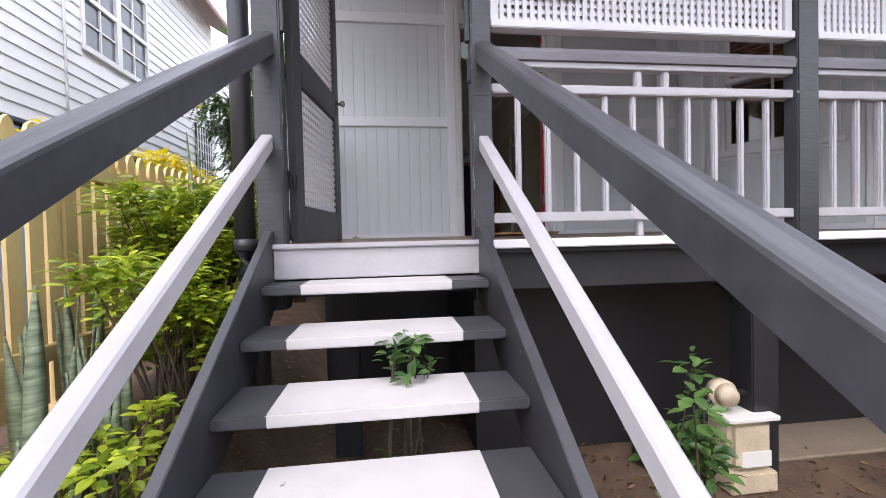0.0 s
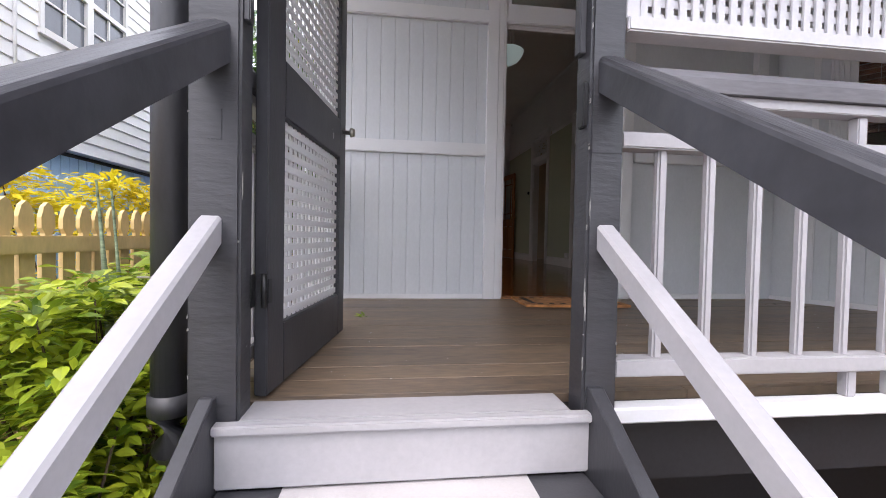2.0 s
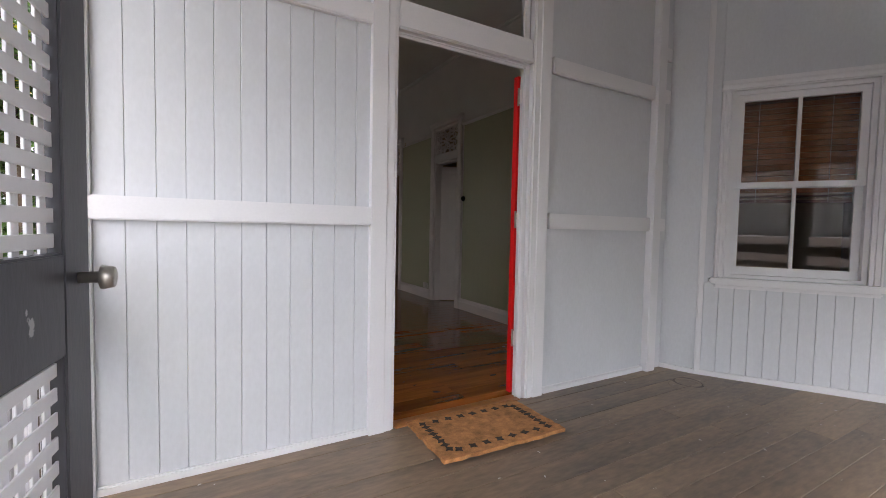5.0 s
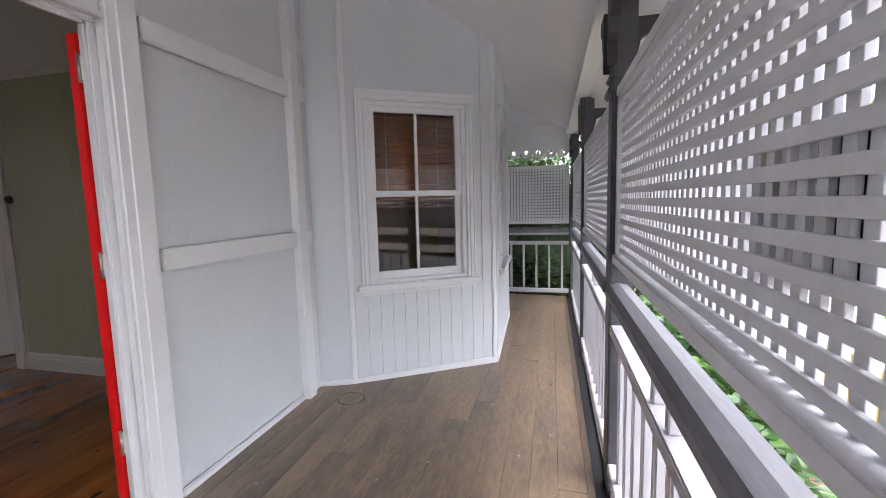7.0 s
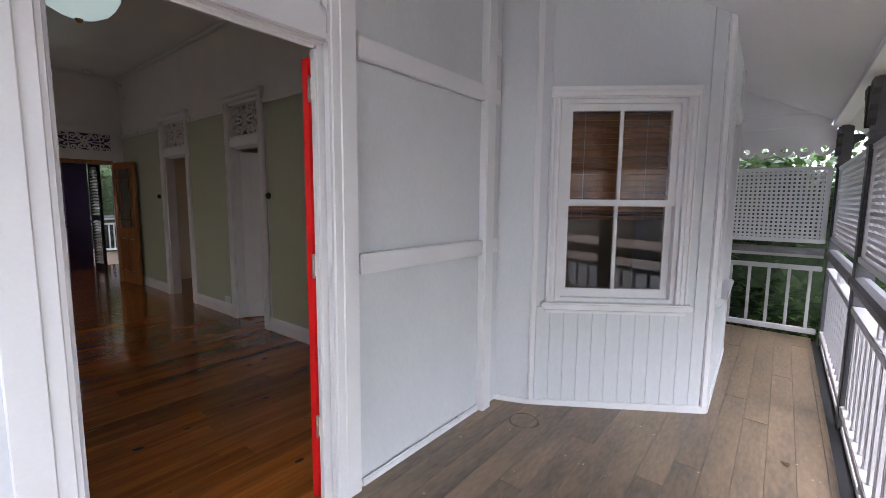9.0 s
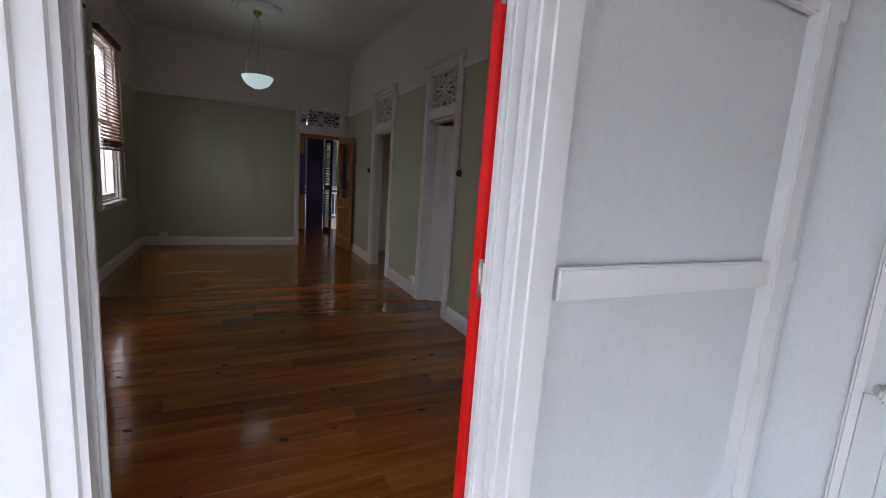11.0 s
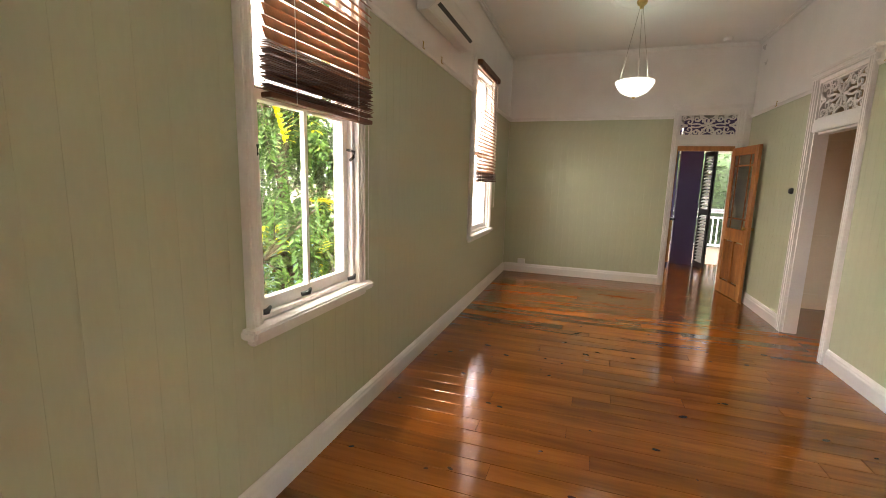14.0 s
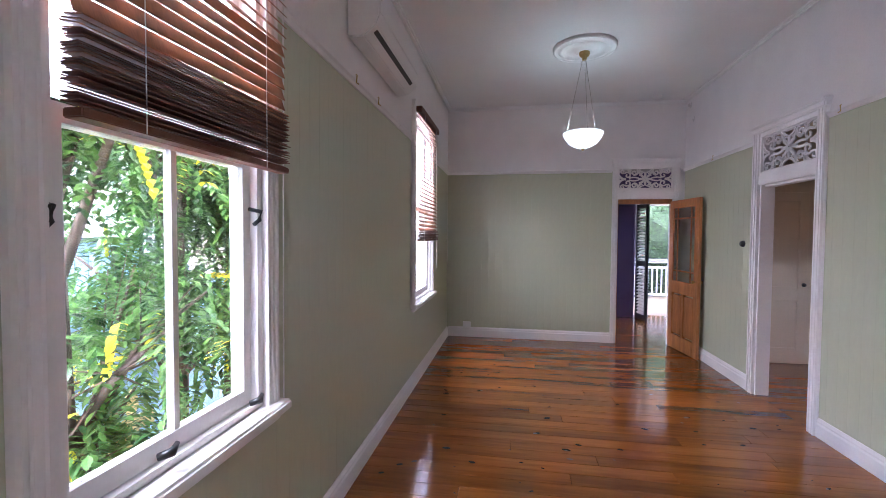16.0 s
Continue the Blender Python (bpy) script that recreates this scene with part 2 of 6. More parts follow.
def thing(name, at, label, category, group="", kind=""):
    """An Empty at the thing's base."""
    e = new(name)
    e.empty_display_size = 0.05
    e.location = at
    ORIGIN[e.name] = Vector(at)
    return tagged(e, label, category, group, kind)


def part(name, bm, material, parent=None, label="", smooth=False):
    """One mesh, given in the world's metres, under a thing or a part."""
    me = bpy.data.meshes.new(name)
    if parent is not None:
        bmesh.ops.translate(bm, verts=bm.verts, vec=-ORIGIN[parent.name])
    bm.to_mesh(me)
    bm.free()
    me.materials.append(material)
    if smooth:
        for f in me.polygons:
            f.use_smooth = True
    ob = new(name, me)
    if parent is not None:
        ob.parent = parent
        ORIGIN[ob.name] = ORIGIN[parent.name].copy()
    else:
        ORIGIN[ob.name] = Vector((0, 0, 0))
    if label:
        ob["label"] = label
    return ob


def cuboid(bm, x0, x1, y0, y1, z0, z1, m=None):
    vs = [bm.verts.new(p) for p in ((x0, y0, z0), (x1, y0, z0), (x1, y1, z0), (x0, y1, z0),
                                    (x0, y0, z1), (x1, y0, z1), (x1, y1, z1), (x0, y1, z1))]
    for f in ((0, 3, 2, 1), (4, 5, 6, 7), (0, 1, 5, 4), (1, 2, 6, 5), (2, 3, 7, 6), (3, 0, 4, 7)):
        bm.faces.new([vs[i] for i in f])
    if m is not None:
        bmesh.ops.transform(bm, matrix=m, verts=vs)
    return vs


def box(name, mat, parent, x0, x1, y0, y1, z0, z1, bev=0.003, m=None, label=""):
    bm = bmesh.new()
    cuboid(bm, min(x0, x1), max(x0, x1), min(y0, y1), max(y0, y1), min(z0, z1), max(z0, z1))
    if bev:
        bmesh.ops.bevel(bm, geom=bm.edges[:], offset=bev, segments=2, affect="EDGES", clamp_overlap=True)
    if m is not None:
        bmesh.ops.transform(bm, matrix=m, verts=bm.verts)
    return part(name, bm, mat, parent, label)


def boxes(name, mat, parent, rows, bev=0.0, m=None, label=""):
    bm = bmesh.new()
    for r in rows:
        cuboid(bm, *r)
    if bev:
        bmesh.ops.bevel(bm, geom=bm.edges[:], offset=bev, segments=1, affect="EDGES", clamp_overlap=True)
    if m is not None:
        bmesh.ops.transform(bm, matrix=m, verts=bm.verts)
    return part(name, bm, mat, parent, label)


def prism(bm, poly, axis, a, b):
    """A polygon of (u, v) drawn out along an axis from a to b."""
    def put(u, v, w):
        return {"x": (w, u, v), "y": (u, w, v), "z": (u, v, w)}[axis]
    lo = [bm.verts.new(put(u, v, a)) for u, v in poly]
    hi = [bm.verts.new(put(u, v, b)) for u, v in poly]
    n = len(poly)
    bm.faces.new(lo)
    bm.faces.new(hi[::-1])
    for i in range(n):
        bm.faces.new((lo[i], hi[i], hi[(i + 1) % n], lo[(i + 1) % n]))
    bmesh.ops.recalc_face_normals(bm, faces=bm.faces[:])


def tube(bm, pts, radii, sides=8, cap=True):
    rings = []
    for i, p in enumerate(pts):
        p = Vector(p)
        d = (Vector(pts[min(i + 1, len(pts) - 1)]) - Vector(pts[max(i - 1, 0)])).normalized()
        a = d.orthogonal().normalized()
        if abs(d.z) < 0.99:
            a = d.cross(Vector((0, 0, 1))).normalized()
        b = d.cross(a)
        r = radii[i] if isinstance(radii, (list, tuple)) else radii
        rings.append([bm.verts.new(p + r * (math.cos(6.28318 * k / sides) * a + math.sin(6.28318 * k / sides) * b)) for k in range(sides)])
    for q, s in zip(rings, rings[1:]):
        for k in range(sides):
            bm.faces.new((q[k], q[(k + 1) % sides], s[(k + 1) % sides], s[k]))
    if cap:
        bm.faces.new(rings[0][::-1])
        bm.faces.new(rings[-1])


def rod(name, mat, parent, pts, radii, sides=10, label=""):
    bm = bmesh.new()
    tube(bm, pts, radii, sides)
    return part(name, bm, mat, parent, label, smooth=True)


def lathe(name, mat, parent, cx, cy, prof, sides=28, label=""):
    """A profile of (radius, z) turned about an upright axis."""
    bm = bmesh.new()
    rings = [[bm.verts.new((cx + r * math.cos(6.28318 * k / sides), cy + r * math.sin(6.28318 * k / sides), z)) for k in range(sides)] for r, z in prof]
    for q, s in zip(rings, rings[1:]):
        for k in range(sides):
            bm.faces.new((q[k], q[(k + 1) % sides], s[(k + 1) % sides], s[k]))
    bmesh.ops.recalc_face_normals(bm, faces=bm.faces[:])
    return part(name, bm, mat, parent, label, smooth=True)


def pieces(name, mat, parent, rows, bev=0.002, m=None):
    """Boxes as objects of their own that share meshes by size. rows: x0, x1, y0, y1, z0, z1."""
    cache = {}
    for x0, x1, y0, y1, z0, z1 in rows:
        key = (round(x1 - x0, 4), round(y1 - y0, 4), round(z1 - z0, 4))
        if key not in cache:
            bm = bmesh.new()
            cuboid(bm, -key[0] / 2, key[0] / 2, -key[1] / 2, key[1] / 2, -key[2] / 2, key[2] / 2)
            if bev:
                bmesh.ops.bevel(bm, geom=bm.edges[:], offset=min(bev, min(key) * 0.4), segments=1, affect="EDGES", clamp_overlap=True)
            me = bpy.data.meshes.new(name)
            bm.to_mesh(me)
            bm.free()
            me.materials.append(mat)
            cache[key] = me
        ob = new(name, cache[key])
        c = Vector(((x0 + x1) / 2, (y0 + y1) / 2, (z0 + z1) / 2))
        local = Matrix.Translation(c) if m is None else m @ Matrix.Translation(c)
        ob.parent = parent
        ob.matrix_basis = Matrix.Translation(-ORIGIN[parent.name]) @ local
        ORIGIN[ob.name] = ORIGIN[parent.name]


def solid(name, mat, rows, label="", category="", bev=0.0):
    """A piece of the setting made of boxes."""
    ob = boxes(name, mat, None, rows, bev)
    return tagged(ob, label, category, kind="structure")

# ---- plan, in metres ----
WY, IN = 2.03, 2.08            # outer and inner face of the front wall
L, R, F, CE, PR = 0.2, 3.565, 9.55, 3.47, 2.49
GROUND = -1.56
DROP = 0.035                   # fall of the verandah floor to its edge


def deck_z(y):
    return -DROP * (WY - y) / WY


def roof_z(y):
    return 2.26 + 0.51 * y


# ---- ground: one sheet, a garden bed beside the stairs ----
def ground_z(x, y):
    bed = 0.62 * max(0.0, min(1.0, (-0.05 - x) / 0.5)) if x < 0 else 0.0
    bed *= max(0.0, min(1.0, (y + 4.5) / 2.0)) if y < -2.5 else 1.0
    return GROUND + bed * max(0.0, min(1.0, (8.0 + x) / 3.0)) + 0.02 * noise.noise((x * 1.7, y * 1.7, 0))


bm = bmesh.new()
xs = [-900, -200, -60, -25, -12, -8] + [-6 + 0.25 * i for i in range(57)] + [10, 14, 25, 60, 200, 900]
ys = [-900, -200, -60, -25, -12, -8] + [-6 + 0.25 * i for i in range(49)] + [8, 11, 15, 25, 60, 200, 900]
gv = [[bm.verts.new((x, y, ground_z(x, y))) for x in xs] for y in ys]
for j in range(len(ys) - 1):
    for i in range(len(xs) - 1):
        bm.faces.new((gv[j][i], gv[j][i + 1], gv[j + 1][i + 1], gv[j + 1][i]))
ground = tagged(part("ground", bm, SOIL, smooth=True), "bare brown soil with leaf litter and mulch", "ground", kind="structure")
slab = solid("pavement", CONCRETE, [(2.95, 9.0, 0.25, 1.9, GROUND - 0.1, GROUND + 0.03)], "dusty concrete slab under the verandah", "slab", bev=0.01)

# Pale ground out of view, added to reflect light onto upright faces
solid("pavement_path", BOUNCE_PAVING, [(-1.0, 1.5, -4.0, -2.35, GROUND - 0.1, GROUND + 0.012), (-40, 40, -7.4, -4.3, GROUND - 0.1, GROUND + 0.014)], "unseen pale paving added to bounce light", "path", bev=0.005)
# ---- verandah floor ----
bm = bmesh.new()
prism(bm, [(0.0, -0.105), (WY - 0.005, -0.07), (WY - 0.005, -0.031), (0.0, -0.066)], "x", -0.02, 7.3)
floor_verandah = tagged(part("floor_verandah", bm, BLACK), "sloping verandah floor under its boards", "floor", kind="structure")
bm = bmesh.new()
cuboid(bm, -0.05, 7.35, 0.06, 0.16, -0.31, -0.108)
bearer = tagged(part("bearer", bm, BLACK), "black timber bearer under the verandah edge", "beam", kind="structure")
edge = solid("trim_floor_edge", WHITE, [(1.14, 7.3, -0.035, 0.03, -0.083, -0.034)], "white painted verandah floor edge", "trim", bev=0.006)

# ---- front wall ----
wall_front = solid("wall_front", WHITE, [
    (-0.02, 1.33, 2.045, IN, -0.5, 3.7), (2.3, 3.84, 2.045, IN, -0.5, 3.7), (1.33, 2.3, 2.045, IN, 2.85, 3.7),
    (1.33, 2.3, 2.045, IN, -0.5, -0.02)], "pale grey-white painted timber front wall", "wall")
rows = []
x = 0.11
while x < 1.23:
    x1 = min(x + 0.1045, 1.232)
    for z0, z1 in ((0.03, 1.12), (1.16, 2.13), (2.17, 3.3)):
        rows.append((x + 0.0006, x1 - 0.0006, WY, 2.046, z0, z1))
    x += 0.1045
FRONT_BOARDS = rows
battens = [(0.02, 1.234, WY - 0.03, WY + 0.004, 1.095, 1.19), (0.02, 1.234, WY - 0.03, WY + 0.004, 2.1, 2.2),
           (2.448, 3.5, WY - 0.03, WY + 0.004, 1.1, 1.2), (2.448, 3.5, WY - 0.03, WY + 0.004, 2.1, 2.2)]
for r in battens:
    box("batten", WHITE, wall_front, *r, bev=0.006)
for z0, z1 in ((0.04, 1.1), (1.2, 2.1), (2.2, 3.3)):
    box("panel", WALLP, wall_front, 2.446, 3.52, WY + 0.006, 2.046, z0, z1, bev=0.002)
box("skirting", WHITE, wall_front, 0.0, 1.234, WY - 0.016, WY + 0.004, -0.01, 0.035, bev=0.006)
box("skirting", WHITE, wall_front, 2.448, 3.5, WY - 0.016, WY + 0.004, -0.01, 0.035, bev=0.006)
box("corner_post", WHITE, wall_front, 3.5, 3.6, WY - 0.05, 2.05, -0.01, 3.3, bev=0.006)
box("corner_post", WHITE, wall_front, -0.03, 0.11, WY - 0.03, 2.05, -0.01, 3.3, bev=0.006)

# ---- bay: splayed face, front face and return ----
A, B, C = Vector((3.82, 1.80)), Vector((4.52, 0.77)), Vector((6.1, 0.82))


def face_frame(p, q):
    """A frame on a wall's outer face: x along it from p to q, y into the wall."""
    d = (q - p).normalized()
    return Matrix(((d.x, -d.y, 0, p.x), (d.y, d.x, 0, p.y), (0, 0, 1, 0), (0, 0, 0, 1)))


wall_bay = solid("wall_bay", WALLP, [(3.6, 3.82, WY + 0.0, 2.12, -0.5, 3.5)], "grey-white boarded bay wall of the verandah", "wall")
lenAB, lenBC = (B - A).length, (C - B).length
mAB, mBC = face_frame(A, B), face_frame(B, C)
P = Vector((3.72, WY))
mPA, lenPA = face_frame(P, A), (A - P).length
D = Vector((7.2, 1.9))
mCD, lenCD = face_frame(C, D), (D - C).length
W0, W1, WZ0, WZ1 = 0.175, 0.985, 0.765, 2.145
for m, ln, hole in ((mPA, lenPA, None), (mAB, lenAB, (W0, W1)), (mBC, lenBC, (0.37, 1.21)), (mCD, lenCD, None)):
    if hole:
        rows = [(0, hole[0], 0.012, 0.11, -0.5, 3.4), (hole[1], ln, 0.012, 0.11, -0.5, 3.4),
                (hole[0], hole[1], 0.012, 0.11, -0.5, WZ0), (hole[0], hole[1], 0.012, 0.11, WZ1, 3.4)]
    else:
        rows = [(0, ln, 0.012, 0.11, -0.5, 3.4)]
    boxes("wall_core", WALLP, wall_bay, rows, m=m)
    box("skirting", WHITE, wall_bay, 0.0, ln, -0.014, 0.013, -0.06, 0.03, bev=0.005, m=m)
for m, ln in ((mAB, lenAB), (mBC, lenBC)):
    for a in (0.0, ln - 0.04):
        box("corner_board", WHITE, wall_bay, a, a + 0.04, -0.01, 0.014, -0.03, 3.3, bev=0.008, m=m)
box("wall_nib", WALLP, wall_bay, 3.6, 3.72, WY - 0.01, WY + 0.03, -0.02, 3.3, bev=0.004)
for z0 in (1.1, 2.1, 2.42):
    box("batten", WHITE, wall_bay, 3.602, 3.69, WY - 0.03, WY - 0.005, z0, z0 + 0.1, bev=0.005)
BAY_BOARDS = []
for m, ln, hole in ((mAB, lenAB, (W0 - 0.07, W1 + 0.07)), (mBC, lenBC, (0.30, 1.28))):
    rows, u = [], 0.042
    while u < ln - 0.05:
        u1 = min(u + 0.098, ln - 0.042)
        if u1 > hole[0] and u < hole[1]:
            rows += [(u + 0.0006, u1 - 0.0006, 0.0, 0.0125, 0.03, 0.715)]
        else:
            rows += [(u + 0.0005, u1 - 0.0005, 0.0, 0.0125, 0.03, 3.3)]
        u += 0.098
    box("panel", WALLP, wall_bay, hole[0], hole[1], 0.002, 0.0125, 2.2, 3.3, bev=0.001, m=m)
    BAY_BOARDS.append((m, rows))

# ---- verandah ceiling and roof ----
bm = bmesh.new()
prism(bm, [(-0.25, roof_z(-0.25)), (WY + 0.05, roof_z(WY + 0.05)), (WY + 0.05, roof_z(WY + 0.05) + 0.03), (-0.25, roof_z(-0.25) + 0.03)], "x", -0.35, 7.3)
ceiling_verandah = tagged(part("ceiling_verandah", bm, CEILV), "white lined sloping verandah ceiling", "ceiling", kind="structure")
bm = bmesh.new()
prism(bm, [(-0.6, roof_z(-0.6) + 0.06), (5.8, roof_z(5.8) + 0.06), (12.2, roof_z(-0.6) + 0.6), (12.2, roof_z(-0.6) + 0.66), (5.8, roof_z(5.8) + 0.14), (-0.6, roof_z(-0.6) + 0.1)], "x", -0.5, 7.4)
roof = tagged(part("roof", bm, TIN), "painted corrugated metal house roof", "roof", kind="structure")
box("gutter", WHITE, roof, -0.5, 7.4, -0.66, -0.56, roof_z(-0.6) - 0.05, roof_z(-0.6) + 0.09, bev=0.01)
rafters = [(x0, x0 + 0.05) for x0 in (0.3, 1.2, 2.1, 3.0, 3.9, 4.8, 5.7, 6.6)]
for a, b in rafters:
    bm = bmesh.new()
    prism(bm, [(-0.56, roof_z(-0.56) - 0.04), (-0.255, roof_z(-0.255) - 0.04), (-0.255, roof_z(-0.255) + 0.05), (-0.56, roof_z(-0.56) + 0.05)], "x", a, b)
    part("rafter", bm, WHITE, roof)

# ---- interior shell ----
floor_room = solid("floor_room", KNOT, [(0.05, 3.7, 2.05, F + 0.12, -0.1, -0.022), (-1.5, 5.4, F + 0.12, 12.2, -0.1, -0.022)],
                   "varnished orange pine floor", "floor")
solid("floor_bedroom", PINE, [(3.581, 7.3, 2.3, F + 0.1, -0.1, -0.004)], "varnished pine bedroom floor", "floor")
V3, V4 = (3.795, 4.605), (7.24, 8.14)     # windows of the left wall
wall_left = solid("wall_left", CREAM, [
    (0.06, 0.187, IN, V3[0], -0.3, 3.6), (0.06, 0.187, V3[1], V4[0], -0.3, 3.6), (0.06, 0.187, V4[1], F, -0.3, 3.6),
    (0.06, 0.187, *V3, -0.3, 0.86), (0.06, 0.187, *V4, -0.3, 0.86),
    (0.06, 0.187, *V3, 2.81, 3.6), (0.06, 0.187, *V4, 2.81, 3.6)], "sage green boarded wall with white frieze above", "wall")
D1, D2 = (4.94, 5.6), (6.86, 7.67)
wall_right = solid("wall_right", CREAM, [
    (R + 0.013, 3.675, IN, D1[0], -0.05, 3.6), (R + 0.013, 3.675, D1[1], D2[0], -0.05, 3.6), (R + 0.013, 3.675, D2[1], F, -0.05, 3.6)]
    + [(R + 0.013, 3.675, d[0], d[1], a, b) for d in (D1, D2) for a, b in ((2.07, 2.17), (2.53, 3.6))],
    "sage green boarded wall with white frieze above", "wall")
E0, E1 = 2.665, 3.43
wall_far = solid("wall_far", CREAM, [(0.06, E0, F + 0.013, F + 0.11, -0.05, 3.6), (E1, 3.675, F + 0.013, F + 0.11, -0.05, 3.6),
                                     (E0, E1, F + 0.013, F + 0.11, 2.12, 2.25), (E0, E1, F + 0.013, F + 0.11, 2.59, 3.6)],
                 "sage green boarded end wall with white frieze above", "wall")
solid("wall_front_lining", SAGE, [(L, 1.25, IN, IN + 0.012, 0.14, PR), (2.42, R, IN, IN + 0.012, 0.15, PR),
                                  (L, R, IN, IN + 0.012, 2.85, 3.5)], "sage green lining inside the front wall", "wall")
ceiling_room = solid("ceiling_room", CEIL, [(0.05, 3.7, 2.05, F + 0.12, CE, CE + 0.05)], "white ceiling of the front room", "ceiling")


def upto(lo, hi, step, holes):
    """Boards along a wall: (a, b, z0, z1) around the holes (a, b, z0, z1)."""
    out, u = [], lo
    while u < hi - 0.01:
        v = min(u + step, hi)
        spans = [(0.13, PR)]
        for a, b, z0, z1 in holes:
            if u < b and v > a:
                spans = [s for p0, p1 in spans for s in ((p0, min(p1, z0)), (max(p0, z1), p1)) if s[1] - s[0] > 0.02]
        out += [(u + 0.00012, v - 0.00012, *s) for s in spans]
        u = v
    return out


ROOM_BOARDS = {
    "left": [(L - 0.0135, L, a, b, z0, z1) for a, b, z0, z1 in upto(IN, F - 0.01, 0.105, [(V3[0] - 0.03, V3[1] + 0.03, 0.83, 2.85), (V4[0] - 0.03, V4[1] + 0.03, 0.83, 2.85)])],
    "right": [(R, R + 0.0135, a, b, z0, z1) for a, b, z0, z1 in upto(IN, F - 0.01, 0.105, [(D1[0] - 0.05, D1[1] + 0.05, 0, 2.6), (D2[0] - 0.05, D2[1] + 0.05, 0, 2.6)])],
    "far": [(a, b, F, F + 0.0135, z0, z1) for a, b, z0, z1 in upto(L, R, 0.105, [(E0 - 0.03, E1 + 0.03, 0, 2.6)])],
}


def skirting(parent, axis, at, side, spans):
    """Moulded skirting: a board with a stepped, sloped top."""
    for a, b in spans:
        bm = bmesh.new()
        prof = [(0, 0), (0.022 * side, 0), (0.022 * side, 0.1), (0.016 * side, 0.115), (0.016 * side, 0.125), (0.006 * side, 0.148), (0, 0.148)]
        prism(bm, [(at + u, v) for u, v in prof], "y" if axis == "x" else "x", a, b)
        part("skirting", bm, CREAM, parent)


skirting(wall_left, "x", L - 0.001, 1, [(IN, F - 0.02)])
skirting(wall_right, "x", R + 0.001, -1, [(IN, D1[0] - 0.093), (D1[1] + 0.093, D2[0] - 0.093), (D2[1] + 0.093, F - 0.02)])
skirting(wall_far, "y", F + 0.001, -1, [(L + 0.02, E0 - 0.068)])
skirting(wall_front, "y", IN + 0.012, 1, [(L, 1.24), (2.44, R)])


def picture_rail(parent, axis, at, side, spans):
    for a, b in spans:
        bm = bmesh.new()
        prof = [(0, PR - 0.02), (0.012 * side, PR - 0.02), (0.02 * side, PR), (0.03 * side, PR + 0.012), (0.03 * side, PR + 0.022), (0, PR + 0.03)]
        prism(bm, [(at + u, v) for u, v in prof], "y" if axis == "x" else "x", a, b)
        part("picture_rail", bm, CREAM, parent)


picture_rail(wall_left, "x", L - 0.001, 1, [(IN, V3[0] - 0.08), (V3[1] + 0.08, V4[0] - 0.09), (V4[1] + 0.09, F)])
picture_rail(wall_right, "x", R + 0.001, -1, [(IN, D1[0] - 0.1), (D1[1] + 0.1, D2[0] - 0.1), (D2[1] + 0.1, F)])
picture_rail(wall_far, "y", F + 0.001, -1, [(L, E0 - 0.075), (E1 + 0.075, R)])
boxes("frieze", CREAM, wall_left, [(L - 0.0135, L - 0.003, a, b, PR, CE) for a, b in ((IN, V3[0] - 0.03), (V3[1] + 0.03, V4[0] - 0.03), (V4[1] + 0.03, F))]
      + [(L - 0.0135, L - 0.003, v[0] - 0.03, v[1] + 0.03, 2.86, CE) for v in (V3, V4)])
boxes("frieze", CREAM, wall_right, [(R + 0.003, R + 0.0135, a, b, PR, CE) for a, b in ((IN, D1[0] - 0.05), (D1[1] + 0.05, D2[0] - 0.05), (D2[1] + 0.05, F))]
      + [(R + 0.003, R + 0.0135, d[0] - 0.05, d[1] + 0.05, 2.6, CE) for d in (D1, D2)])
boxes("frieze", CREAM, wall_far, [(L, E0 - 0.03, F + 0.003, F + 0.0135, PR, CE), (E0 - 0.03, R, F + 0.003, F + 0.0135, 2.62, CE), (E1 + 0.03, R, F + 0.003, F + 0.0135, 0, 2.62)])
for r in ((L, L + 0.05, IN, F), (R - 0.05, R, IN, F), (L, R, F - 0.05, F)):
    box("cornice", CEIL, ceiling_room, *r, CE - 0.05, CE - 0.001, bev=0.015)

# ---- rooms beyond the openings ----
# The slot in the x = 6.2 wall is added, unseen, to admit sky light
solid("wall_bedroom", BEDROOM, [(3.68, 7.3, 6.25, 6.35, 0, 3.0), (7.2, 7.3, 1.85, 6.3, 0, 3.0), (3.68, 7.3, 8.9, 9.0, 0, 3.0), (6.2, 6.3, 6.35, 7.3, 0, 3.0), (6.2, 6.3, 8.0, 8.9, 0, 3.0), (6.2, 6.3, 7.3, 8.0, 0, 1.0), (6.2, 6.3, 7.3, 8.0, 1.36, 3.0), (3.68, 3.83, 2.13, 2.2, -0.1, 3.4)],
      "cream bedroom walls", "wall")
solid("ceiling_bedroom", CEIL, [(3.68, 7.3, 0.7, 9.0, 3.0, 3.05)], "cream bedroom ceiling", "ceiling")
solid("floor_bay", PINE, [(3.7, 7.3, 0.9, 2.3, -0.1, -0.06)], "timber floor inside the bay", "floor")
